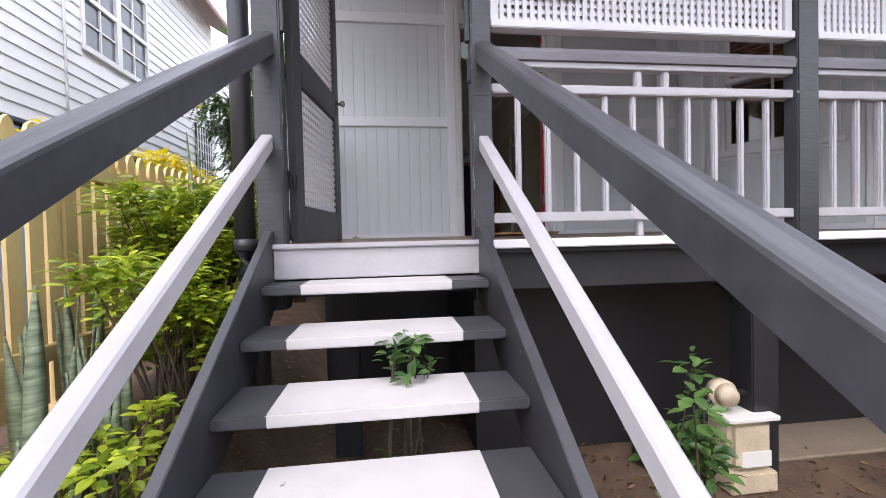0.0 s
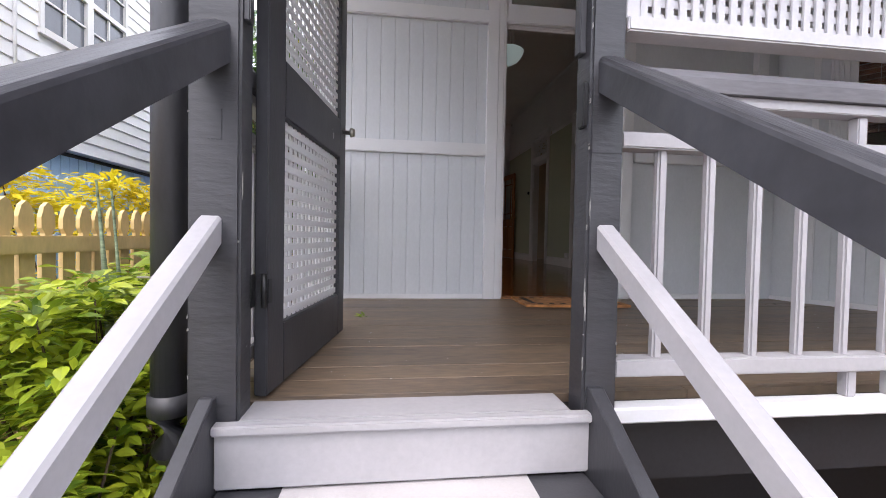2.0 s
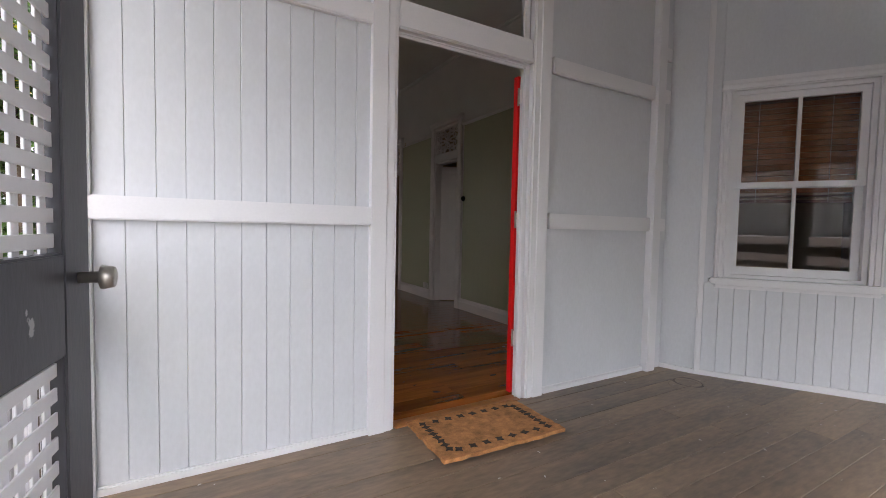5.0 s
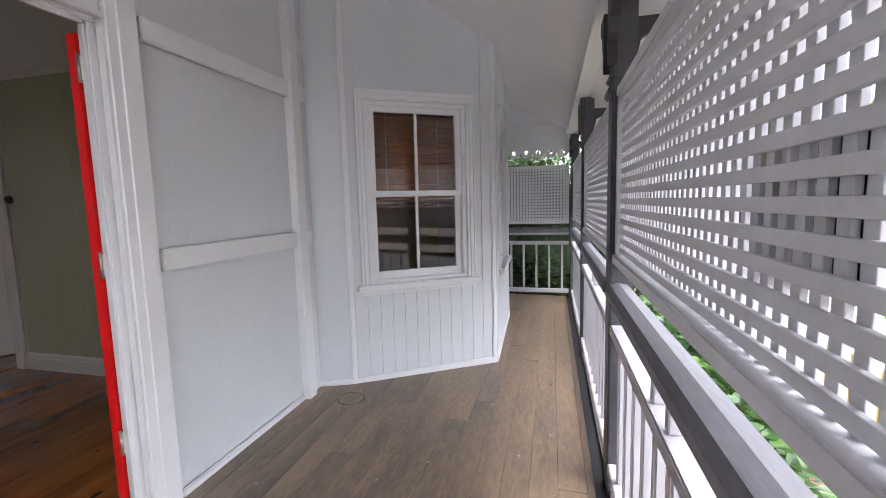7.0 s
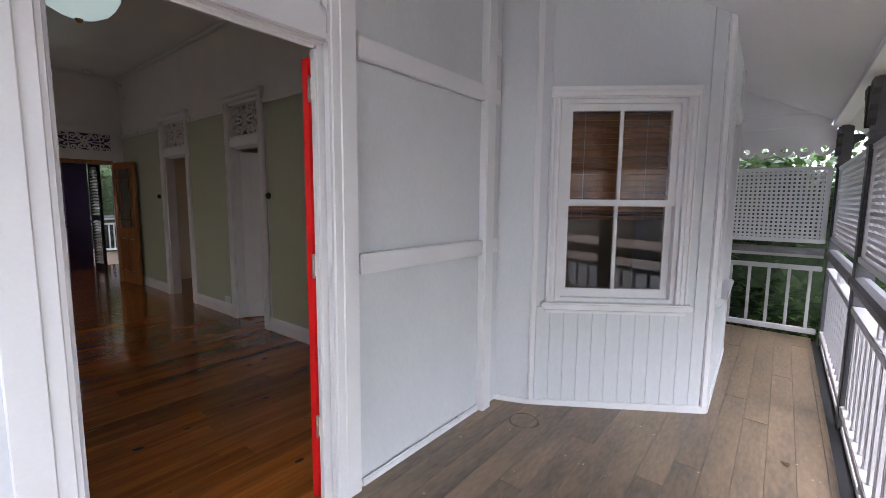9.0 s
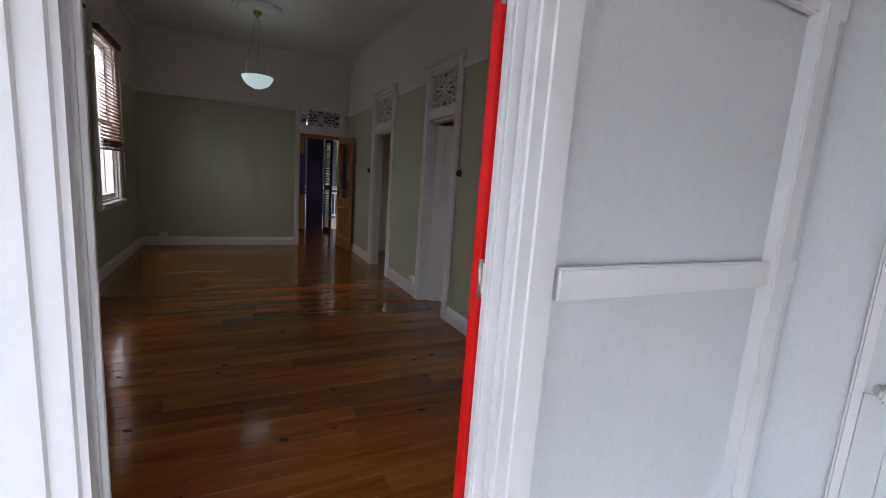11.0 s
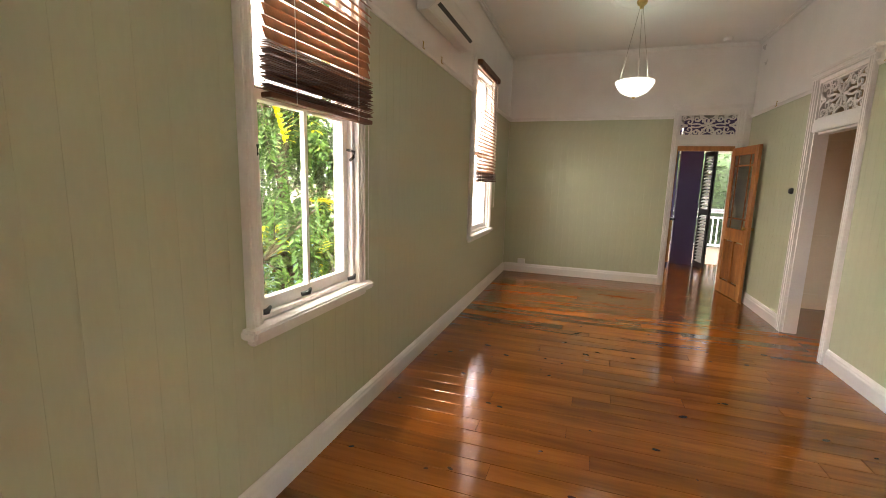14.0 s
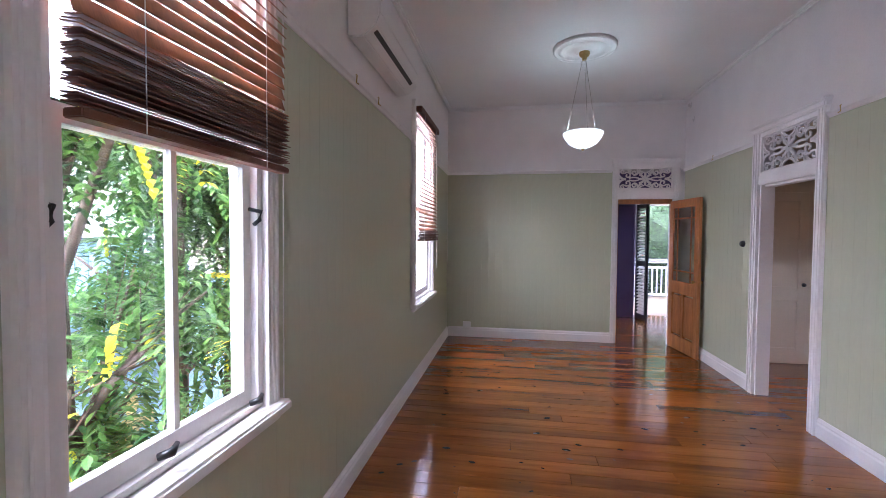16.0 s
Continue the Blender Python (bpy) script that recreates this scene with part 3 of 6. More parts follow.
# The gap in the x = -1.4 wall is added, unseen, to light the kitchen
solid("wall_kitchen", PURPLE, [(3.12, 3.5, 11.7, 11.8, 0, 2.9), (-1.5, 2.3, 11.9, 12.0, 0, 2.9), (-1.5, -1.4, F + 0.11, 10.2, 0, 2.9), (-1.5, -1.4, 11.4, 11.9, 0, 2.9), (-1.5, -1.4, 10.2, 11.4, 0, 0.9), (-1.5, -1.4, 10.2, 11.4, 2.3, 2.9),
                               (4.32, 5.4, 11.7, 11.8, 0, 2.9), (5.3, 5.4, F + 0.11, 11.8, 0, 2.9), (3.5, 4.32, 11.7, 11.8, 2.2, 2.9), (2.3, 3.12, 11.9, 12.0, 0, 2.9)],
      "deep purple painted kitchen walls", "wall")
solid("wall_kitchen_near", CEIL, [(-1.5, 0.06, F + 0.11, F + 0.2, 0, 2.9), (3.68, 5.4, F + 0.11, F + 0.2, 0, 2.9)], "plain wall closing the kitchen", "wall")
solid("ceiling_kitchen", CEIL, [(-1.5, 5.4, F + 0.11, 12.0, 2.9, 2.95)], "white kitchen ceiling", "ceiling")
solid("floor_back_deck", DECK, [(2.0, 6.5, 12.0, 15.0, -0.1, -0.02)], "weathered timber back deck", "floor")
solid("ceiling_back_deck", WHITE, [(2.0, 6.5, 12.0, 15.0, 2.35, 2.4)], "white back deck ceiling", "ceiling")

# ---- door and window trim ----
def casing(name, m, u0, u1, z0, z1, w, mat, parent, depth=0.03, head=True, plain=False):
    """Fluted casing boards about an opening: u along the wall, y out of it towards the viewer (negative)."""
    for a, b in ((u0 - w, u0), (u1, u1 + w)):
        bm = bmesh.new()
        prof = [(0.0, 0.6), (0.06, 1.0), (0.2, 1.0), (0.24, 0.72), (0.34, 0.72), (0.38, 0.9), (0.62, 0.9), (0.66, 0.62), (0.8, 0.62), (0.86, 0.8), (1.0, 0.8)]
        if plain:
            prof = [(0.0, 0.9), (0.02, 1.0), (0.58, 1.0), (0.61, 0.86), (0.88, 0.86), (0.91, 0.7), (1.0, 0.7)]
        if a >= u1:
            prof = [(1 - t, d) for t, d in prof][::-1]
        poly = [(a, 0.0)] + [(a + t * w, -d * depth) for t, d in prof] + [(b, 0.0)]
        prism(bm, poly, "z", z0, z1)
        bmesh.ops.transform(bm, matrix=m, verts=bm.verts)
        part("casing", bm, mat, parent)
    if head:
        bm = bmesh.new()
        hb = z1
        prof = [(hb, 0.0), (hb, -0.8 * depth), (hb + 0.14 * w, -0.8 * depth), (hb + 0.2 * w, -0.62 * depth), (hb + 0.5 * w, -0.9 * depth),
                (hb + 0.7 * w, -0.9 * depth), (hb + 0.75 * w, -1.0 * depth), (hb + 0.95 * w, -1.15 * depth), (hb + w, -1.15 * depth), (hb + w, 0.0)]
        prism(bm, [(y, z) for z, y in prof], "x", u0 - w - 0.002, u1 + w + 0.002)
        bmesh.ops.transform(bm, matrix=m, verts=bm.verts)
        part("casing_head", bm, mat, parent)


def frame_at(x, y, dx, dy):
    """x runs along (dx, dy), y runs into the wall, to the left of that."""
    return Matrix(((dx, -dy, 0, x), (dy, dx, 0, y), (0, 0, 1, 0), (0, 0, 0, 1)))


# front doorway, with fanlight
door_1 = tagged(thing("door_1", (1.8, WY, 0), "open red front door in a moulded white frame", "door"), kind="structure")
mF = frame_at(0, WY + 0.014, 1, 0)
casing("door_1", mF, 1.372, 2.285, -0.005, 2.82, 0.145, WHITE, door_1, depth=0.045, head=True, plain=True)
boxes("jamb", WHITE, door_1, [(1.335, 1.378, WY + 0.02, IN + 0.02, -0.02, 2.11), (2.255, 2.298, WY + 0.02, IN + 0.02, -0.02, 2.11),
                              (1.335, 2.298, WY + 0.02, IN + 0.02, 2.11, 2.15)], bev=0.003)
boxes("door_stop", WHITE, door_1, [(1.378, 1.39, WY + 0.022, WY + 0.036, 0, 2.095), (2.243, 2.255, WY + 0.022, WY + 0.036, 0, 2.095), (1.39, 2.243, WY + 0.022, WY + 0.036, 2.095, 2.11)], bev=0.002)
box("transom_rail", WHITE, door_1, 1.372, 2.285, WY - 0.02, IN + 0.01, 2.12, 2.27, bev=0.01)
box("transom_bead", WHITE, door_1, 1.372, 2.285, WY - 0.032, WY - 0.019, 2.12, 2.15, bev=0.005)
boxes("fanlight_frame", WHITE, door_1, [(1.372, 1.42, WY + 0.02, WY + 0.06, 2.27, 2.82), (2.237, 2.285, WY + 0.02, WY + 0.06, 2.27, 2.82), (1.42, 2.237, WY + 0.02, WY + 0.06, 2.775, 2.82)], bev=0.004)
pane = box("pane", GLASS, door_1, 1.42, 2.237, WY + 0.037, WY + 0.043, 2.272, 2.774, bev=0)
pane.visible_shadow = False
sill1 = box("threshold", TIMBER, door_1, 1.378, 2.255, WY - 0.03, IN + 0.02, -0.03, 0.006, bev=0.006, label="worn timber threshold")
# leaf folded back against the wall inside
leaf = box("door_leaf", RED, door_1, 2.246, 3.06, IN + 0.028, IN + 0.068, 0.012, 2.07, bev=0.002, m=Matrix.Translation((2.246, IN + 0.03, 0)) @ pose(0, 0, 0, 0, 0, 2) @ Matrix.Translation((-2.246, -IN - 0.03, 0)), label="bright red panelled door leaf")
for z in (0.38, 1.155, 1.937):
    h = box("hinge", CREAM, door_1, 2.2525, 2.256, IN - 0.012, IN + 0.02, z - 0.045, z + 0.045, bev=0.001, label="cream painted butt hinge")
    rod("hinge_pin", STEEL, h, [(2.249, IN + 0.024, z - 0.055), (2.249, IN + 0.024, z + 0.055)], 0.007)
    box("hinge_plate", RED, h, 2.2442, 2.2462, IN + 0.03, IN + 0.056, z - 0.045, z + 0.045, bev=0.0005)
box("strike_plate", IRON, door_1, 1.3765, 1.3795, IN - 0.008, IN + 0.012, 0.96, 1.03, bev=0.001, label="dark strike plate on the jamb")


def sash_window(name, m, u0, u1, z0, z1, mat, parent_label, wc=0.075, sill_out=0.07, inside=False, mull=True):
    """A double-hung window: casing, sill, upper and lower sash with panes. Outer face at y = 0, wall behind it."""
    w = tagged(thing(name, (m @ Vector((u0, 0, z0)))[:], parent_label, "window"), kind="structure")
    casing(name, m, u0, u1, z0 - 0.005, z1, wc, mat, w, depth=0.035)
    box("window_sill", mat, w, u0 - wc - 0.03, u1 + wc + 0.03, -sill_out, 0.012, z0 - 0.05, z0 - 0.006, bev=0.01, m=m)
    box("sill_moulding", mat, w, u0 - wc, u1 + wc, -sill_out * 0.55, 0.006, z0 - 0.085, z0 - 0.052, bev=0.01, m=m)
    boxes("window_frame", mat, w, [(u0, u0 + 0.03, 0.0, 0.12, z0, z1), (u1 - 0.03, u1, 0.0, 0.12, z0, z1), (u0 + 0.03, u1 - 0.03, 0.0, 0.12, z1 - 0.03, z1), (u0 + 0.03, u1 - 0.03, 0.0, 0.12, z0, z0 + 0.02)], m=m)
    mid = (z0 + z1) / 2
    for nm, a, b, y in (("lower_sash", z0 + 0.02, mid + 0.02, 0.05 if not inside else 0.03), ("upper_sash", mid - 0.02, z1 - 0.03, 0.02 if not inside else 0.07)):
        st = 0.045
        bot = 0.06 if nm == "lower_sash" else 0.04
        rows = [(u0 + 0.031, u0 + 0.031 + st, y, y + 0.035, a, b), (u1 - 0.031 - st, u1 - 0.031, y, y + 0.035, a, b),
                (u0 + 0.031 + st, u1 - 0.031 - st, y, y + 0.035, a, a + bot), (u0 + 0.031 + st, u1 - 0.031 - st, y, y + 0.035, b - 0.045, b)]
        if mull:
            c = (u0 + u1) / 2
            rows.append((c - 0.011, c + 0.011, y + 0.004, y + 0.031, a + bot, b - 0.045))
        s = boxes(nm, mat, w, rows, m=m)
        cs = [(u0 + 0.076, (u0 + u1) / 2 - 0.011), ((u0 + u1) / 2 + 0.011, u1 - 0.076)] if mull else [(u0 + 0.076, u1 - 0.076)]
        for c0, c1 in cs:
            g = box("pane", GLASS, s, c0, c1, y + 0.016, y + 0.02, a + bot, b - 0.045, bev=0, m=m)
            g.visible_shadow = False
    return w


def blind(name, m, u0, u1, ztop, zbot, y, label, slat=0.042, stack=14, mess=0.0, shut=28):
    """A timber venetian blind: head rail, open slats, then slats gathered at the bottom."""
    b = thing(name, (m @ Vector(((u0 + u1) / 2, y, zbot)))[:], label, "blind")
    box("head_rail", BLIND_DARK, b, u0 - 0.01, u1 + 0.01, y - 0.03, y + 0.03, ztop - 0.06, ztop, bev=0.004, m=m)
    stack_h = stack * 0.0085
    rows, z = [], ztop - 0.085
    me_rows = []
    while z > zbot + stack_h + 0.03:
        me_rows.append(z)
        z -= slat
    bm = bmesh.new()
    cuboid(bm, -(u1 - u0) / 2, (u1 - u0) / 2, -0.024, 0.024, -0.0016, 0.0016)
    mesh = bpy.data.meshes.new("slat")
    bm.to_mesh(mesh)
    bm.free()
    mesh.materials.append(BLIND)
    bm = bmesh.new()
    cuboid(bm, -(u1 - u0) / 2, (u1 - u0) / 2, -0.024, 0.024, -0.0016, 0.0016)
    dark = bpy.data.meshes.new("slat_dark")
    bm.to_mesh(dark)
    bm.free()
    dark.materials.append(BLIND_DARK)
    rnd = random.Random(5)
    cu = (u0 + u1) / 2
    for i, z in enumerate(me_rows):
        low = mess and z < zbot + stack_h + 0.3
        tilt = shut + rnd.uniform(-3, 3) + (25 * mess if low else 0)
        o = new("slat", mesh)
        o.parent = b
        o.matrix_basis = Matrix.Translation(-ORIGIN[b.name]) @ m @ Matrix.Translation((cu, y, z)) @ pose(0, 0, 0, tilt, rnd.uniform(-.3, .3) + (-2.2 * mess if low else 0), 0)
    # gathered slats take the darkened copy, the stack's shade in their colour
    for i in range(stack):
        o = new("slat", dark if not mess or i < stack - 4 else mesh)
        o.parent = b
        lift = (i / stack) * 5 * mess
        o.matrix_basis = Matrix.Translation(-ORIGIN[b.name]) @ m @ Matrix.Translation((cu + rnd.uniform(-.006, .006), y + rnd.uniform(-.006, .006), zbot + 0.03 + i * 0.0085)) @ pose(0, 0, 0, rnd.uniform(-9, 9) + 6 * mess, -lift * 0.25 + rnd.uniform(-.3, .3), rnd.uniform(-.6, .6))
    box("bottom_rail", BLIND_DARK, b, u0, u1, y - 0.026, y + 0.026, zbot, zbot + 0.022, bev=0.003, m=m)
    for u in (u0 + 0.16, u1 - 0.16):
        c = m @ Vector((u, y - 0.027, 0))
        rod("ladder_cord", PLASTIC, b, [(c.x, c.y, zbot), (c.x, c.y, ztop - 0.05)], 0.0016, 5)
    return b


# bay windows and their blinds
mABw = mAB @ Matrix.Translation((0, 0.013, 0))
mBCw = mBC @ Matrix.Translation((0, 0.013, 0))
sash_window("window_1", mABw, W0, W1, WZ0, WZ1, WHITE, "white double-hung sash window in the bay")
sash_window("window_2", mBCw, 0.37, 1.21, WZ0, WZ1, WHITE, "white double-hung sash window in the bay")
blind("venetian_blind", mABw, W0 + 0.03, W1 - 0.03, 2.14, 1.33, 0.17, "brown timber venetian blind behind the bay window", stack=4, shut=56)
blind("venetian_blind", mBCw, 0.4, 1.18, 2.14, 1.33, 0.17, "brown timber venetian blind behind the bay window", stack=4, shut=56)

# windows of the room's left wall: the inner face looks to +x
mW1 = Matrix(((0, -1, 0, L + 0.001), (1, 0, 0, 0), (0, 0, 1, 0), (0, 0, 0, 1)))
sash_window("window_3", mW1, *V3, 0.87, 2.79, CREAM, "cream sash window with timber blind", wc=0.07, sill_out=0.075, inside=True)
sash_window("window_4", mW1, *V4, 0.87, 2.79, CREAM, "cream sash window with timber blind", wc=0.09, sill_out=0.07, inside=True)
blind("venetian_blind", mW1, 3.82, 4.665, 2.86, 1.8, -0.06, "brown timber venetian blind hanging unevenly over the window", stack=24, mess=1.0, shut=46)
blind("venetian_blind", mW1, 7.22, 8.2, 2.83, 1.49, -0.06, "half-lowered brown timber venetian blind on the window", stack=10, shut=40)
for wy, zz in ((3.82, 0.91), (4.11, 0.925), (4.54, 0.91)):
    o = thing("sash_lock", (L + 0.03, wy, zz), "small black iron window stay", "window catch", "window catches")
    rod("catch", IRON, o, [(L + 0.0, wy - 0.02, zz - 0.005), (L + 0.03, wy, zz + 0.004), (L + 0.02, wy + 0.03, zz + 0.016)], [0.011, 0.014, 0.007])
for wy, zz in ((3.8, 1.59), (4.555, 1.62)):
    o = thing("sash_lift", (L + 0.02, wy, zz), "small black iron window hook", "window catch", "window catches")
    rod("hook", IRON, o, [(L - 0.02, wy, zz + 0.03), (L + 0.03, wy, zz + 0.02), (L + 0.025, wy, zz - 0.01), (L + 0.0, wy, zz - 0.03)], 0.008)


def fretwork(parent, m, u0, u1, z0, z1):
    """A pierced scroll panel: rings, leaves and bars cut from thin board."""
    bm = bmesh.new()
    t0, t1 = -0.004, 0.008

    def band(pts, w):
        for (a, b), (c, d) in zip(pts, pts[1:]):
            dx, dz = c - a, d - b
            ln = math.hypot(dx, dz) or 1
            nx, nz = -dz / ln * w, dx / ln * w
            vs = [bm.verts.new(p) for p in ((a + nx, t0, b + nz), (a - nx, t0, b - nz), (c - nx, t0, d - nz), (c + nx, t0, d + nz),
                                            (a + nx, t1, b + nz), (a - nx, t1, b - nz), (c - nx, t1, d - nz), (c + nx, t1, d + nz))]
            for f in ((0, 1, 2, 3), (7, 6, 5, 4), (0, 4, 5, 1), (2, 6, 7, 3), (1, 5, 6, 2), (3, 7, 4, 0)):
                bm.faces.new([vs[i] for i in f])
    h, wd = z1 - z0, u1 - u0
    band([(u0, z0 + .006), (u1, z0 + .006)], 0.008)
    band([(u0, z1 - .006), (u1, z1 - .006)], 0.008)
    band([(u0 + .006, z0), (u0 + .006, z1)], 0.008)
    band([(u1 - .006, z0), (u1 - .006, z1)], 0.008)
    c, zc = (u0 + u1) / 2, (z0 + z1) / 2

    def leaf(a, b, bow, w):
        """A bowed stem from a to b."""
        mx, mz = (a[0] + b[0]) / 2 - (b[1] - a[1]) * bow, (a[1] + b[1]) / 2 + (b[0] - a[0]) * bow
        band([((1 - t) ** 2 * a[0] + 2 * t * (1 - t) * mx + t * t * b[0], (1 - t) ** 2 * a[1] + 2 * t * (1 - t) * mz + t * t * b[1]) for t in [i / 6 for i in range(7)]], w)

    def curl(x, z, r, start, sx, sz, w):
        band([(x + sx * r * (1 - i / 18) * math.cos(start + i * 0.5), z + sz * r * (1 - i / 18) * math.sin(start + i * 0.5)) for i in range(15)], w)

    # a rosette of petals in the middle
    band([(c + 0.06 * h * math.cos(i * 0.5236), zc + 0.06 * h * math.sin(i * 0.5236)) for i in range(13)], 0.01)
    for k in range(8):
        a = k * 0.7854
        p, q = (c + 0.08 * h * math.cos(a), zc + 0.08 * h * math.sin(a)), (c + 0.3 * h * math.cos(a), zc + 0.3 * h * math.sin(a))
        leaf(p, q, 0.22, 0.0085)
        leaf(p, q, -0.22, 0.0085)
    # scrolls mirrored in the four quarters
    for sx in (1, -1):
        for sz in (1, -1):
            g = lambda u, v: (c + sx * u * wd, zc + sz * v * h)
            curl(*g(0.2, 0.3), 0.15 * h, 2.6, sx, sz, 0.0095)
            curl(*g(0.33, 0.17), 0.16 * h, 0.6, sx, sz, 0.0095)
            curl(*g(0.42, 0.36), 0.11 * h, 4.0, sx, sz, 0.0085)
            curl(*g(0.3, 0.4), 0.09 * h, 1.5, sx, sz, 0.0075)
            leaf(g(0.1, 0.14), g(0.16, 0.44), 0.3 * sx * sz, 0.0095)
            leaf(g(0.12, 0.04), g(0.3, 0.04), 0.18 * sx * sz, 0.0095)
            leaf(g(0.02, 0.3), g(0.12, 0.48), -0.3 * sx * sz, 0.0085)
            leaf(g(0.26, 0.24), g(0.38, 0.48), 0.25 * sx * sz, 0.0085)
            leaf(g(0.36, 0.02), g(0.49, 0.2), -0.3 * sx * sz, 0.0095)
            leaf(g(0.42, 0.0), g(0.49, 0.06), 0.2 * sx * sz, 0.0085)
            leaf(g(0.05, 0.24), g(0.2, 0.22), 0.3 * sx * sz, 0.0085)
    bmesh.ops.transform(bm, matrix=m, verts=bm.verts)
    return part("fretwork_panel", bm, CREAM, parent, "pierced cream scrollwork panel")


def inner_doorway(name, m, u0, u1, zt, f0, f1, top, label, w=0.09, jamb=0.12):
    d = tagged(thing(name, (m @ Vector((u0, 0, 0)))[:], label, "doorway"), kind="structure")
    casing(name, m, u0, u1, -0.005, top - 0.08, w, CREAM, d, depth=0.035, head=False)
    box("casing_head", CREAM, d, u0 - w - 0.015, u1 + w + 0.015, -0.045, 0.014, top - 0.08, top - 0.03, bev=0.01, m=m)
    box("cap_moulding", CREAM, d, u0 - w - 0.03, u1 + w + 0.03, -0.06, 0.014, top - 0.03, top, bev=0.01, m=m)
    box("transom_rail", CREAM, d, u0, u1, -0.022, 0.1, zt, f0 - 0.0, bev=0.008, m=m)
    boxes("jamb", CREAM, d, [(u0, u0 + 0.02, 0, jamb, 0, zt), (u1 - 0.02, u1, 0, jamb, 0, zt), (u0 + 0.02, u1 - 0.02, 0.03, jamb, zt - 0.02, zt)], m=m)
    boxes("fret_frame", CREAM, d, [(u0, u0 + 0.02, -0.012, 0.03, f0, f1), (u1 - 0.02, u1, -0.012, 0.03, f0, f1), (u0 + 0.02, u1 - 0.02, -0.012, 0.03, f0, f0 + 0.02), (u0, u1, -0.012, 0.03, f1, top - 0.08)], m=m)
    fretwork(d, m @ Matrix.Translation((0, 0.01, 0)), u0 + 0.02, u1 - 0.02, f0 + 0.02, f1)
    return d


mR = Matrix(((0, 1, 0, R), (-1, 0, 0, 0), (0, 0, 1, 0), (0, 0, 0, 1)))     # u = -y
dw1 = inner_doorway("door_2", mR, -D1[1], -D1[0], 2.06, 2.15, 2.52, 2.64, "cream doorway with a white door standing open")
dw2 = inner_doorway("door_3", mR, -D2[1], -D2[0], 2.06, 2.16, 2.52, 2.64, "cream doorway with pierced fretwork above")
mE = frame_at(0, F, 1, 0)
dw3 = inner_doorway("door_4", mE, E0, E1, 2.09, 2.2, 2.53, 2.67, "cream doorway to the kitchen with a glazed timber door", w=0.065)
boxes("lining", TIMBER, dw3, [(E0 + 0.02, E1 - 0.02, F + 0.0, F + 0.1, 2.02, 2.085), (E0 + 0.02, E0 + 0.03, F + 0.02, F + 0.11, 0, 2.02)])


def panel_leaf(parent, m, w, h, mat, label, glazed=False):
    """A door leaf hung at u = 0: stiles, rails and sunk panels."""
    s = 0.1
    rows = [(0, s, 0, 0.038, 0.008, h), (w - s, w, 0, 0.038, 0.008, h), (s, w - s, 0, 0.038, 0.008, 0.2), (s, w - s, 0, 0.038, h - 0.11, h), (s, w - s, 0, 0.038, 0.78, 0.95)]
    leaf = boxes("door_leaf", mat, parent, rows, bev=0.002, m=m, label=label)
    c = w / 2
    if not glazed:
        boxes("panel", mat, leaf, [(s, w - s, 0.012, 0.026, 0.2, 0.78), (s, w - s, 0.012, 0.026, 0.95, h - 0.11)], m=m)
        box("mid_rail", mat, leaf, s, w - s, 0.002, 0.036, 1.4, 1.48, bev=0.003, m=m)
    else:
        for a, b in ((s, c - 0.03), (c + 0.03, w - s)):
            box("panel", mat, leaf, a + 0.01, b - 0.01, 0.006, 0.03, 0.22, 0.76, bev=0.006, m=m)
        box("muntin", mat, leaf, c - 0.03, c + 0.03, 0.001, 0.037, 0.2, 0.78, bev=0.003, m=m)
        z0, z1 = 0.95, h - 0.11
        boxes("glazing_bar", mat, leaf, [(s, w - s, 0.006, 0.032, z0 + 0.13, z0 + 0.15), (s, w - s, 0.006, 0.032, z1 - 0.15, z1 - 0.13),
                                         (s + 0.09, s + 0.11, 0.006, 0.032, z0, z0 + 0.13), (w - s - 0.11, w - s - 0.09, 0.006, 0.032, z0, z0 + 0.13),
                                         (s + 0.09, s + 0.11, 0.006, 0.032, z1 - 0.13, z1), (w - s - 0.11, w - s - 0.09, 0.006, 0.032, z1 - 0.13, z1),
                                         (s + 0.09, s + 0.11, 0.006, 0.032, z0 + 0.15, z1 - 0.15), (w - s - 0.11, w - s - 0.09, 0.006, 0.032, z0 + 0.15, z1 - 0.15)], m=m)
        box("pane", FROST, leaf, s, w - s, 0.016, 0.022, z0, z1, bev=0, m=m, label="obscure glass pane")
    for q in (-1, 1):
        y = -0.0 if q < 0 else 0.038
        e = m @ Vector((w - 0.05, y, 0.98))
        k = m @ Vector((w - 0.05, y + q * 0.045, 0.98))
        rod("knob", BRASS if glazed else IRON, leaf, [e, e.lerp(k, 0.5), e.lerp(k, 0.6), k], [0.008, 0.008, 0.024, 0.02], 12)
    return leaf


# white leaf opened into the bedroom, hung on the far jamb
panel_leaf(dw1, Matrix.Translation((3.66, D1[1] - 0.03, 0)) @ pose(0, 0, 0, 0, 0, -32) @ Matrix.Translation((0, -0.04, 0)), 0.64, 2.01, CREAM, "white panelled door leaf")
# cedar leaf of the end doorway, opened into the room against the side wall
panel_leaf(dw3, Matrix.Translation((E1 - 0.045, F - 0.012, 0)) @ pose(0, 0, 0, 0, 0, -83), 0.74, 2.05, TIMBER, "honey cedar door leaf with obscure glass", glazed=True)
# panelled closet door on the bedroom's end wall
closet = tagged(thing("door_5", (4.3, 8.9, 0), "tan closed panelled cupboard door", "door"), kind="structure")
panel_leaf(closet, frame_at(3.9, 8.855, 1, 0), 0.82, 2.1, BEDROOM, "tan painted panelled cupboard door")

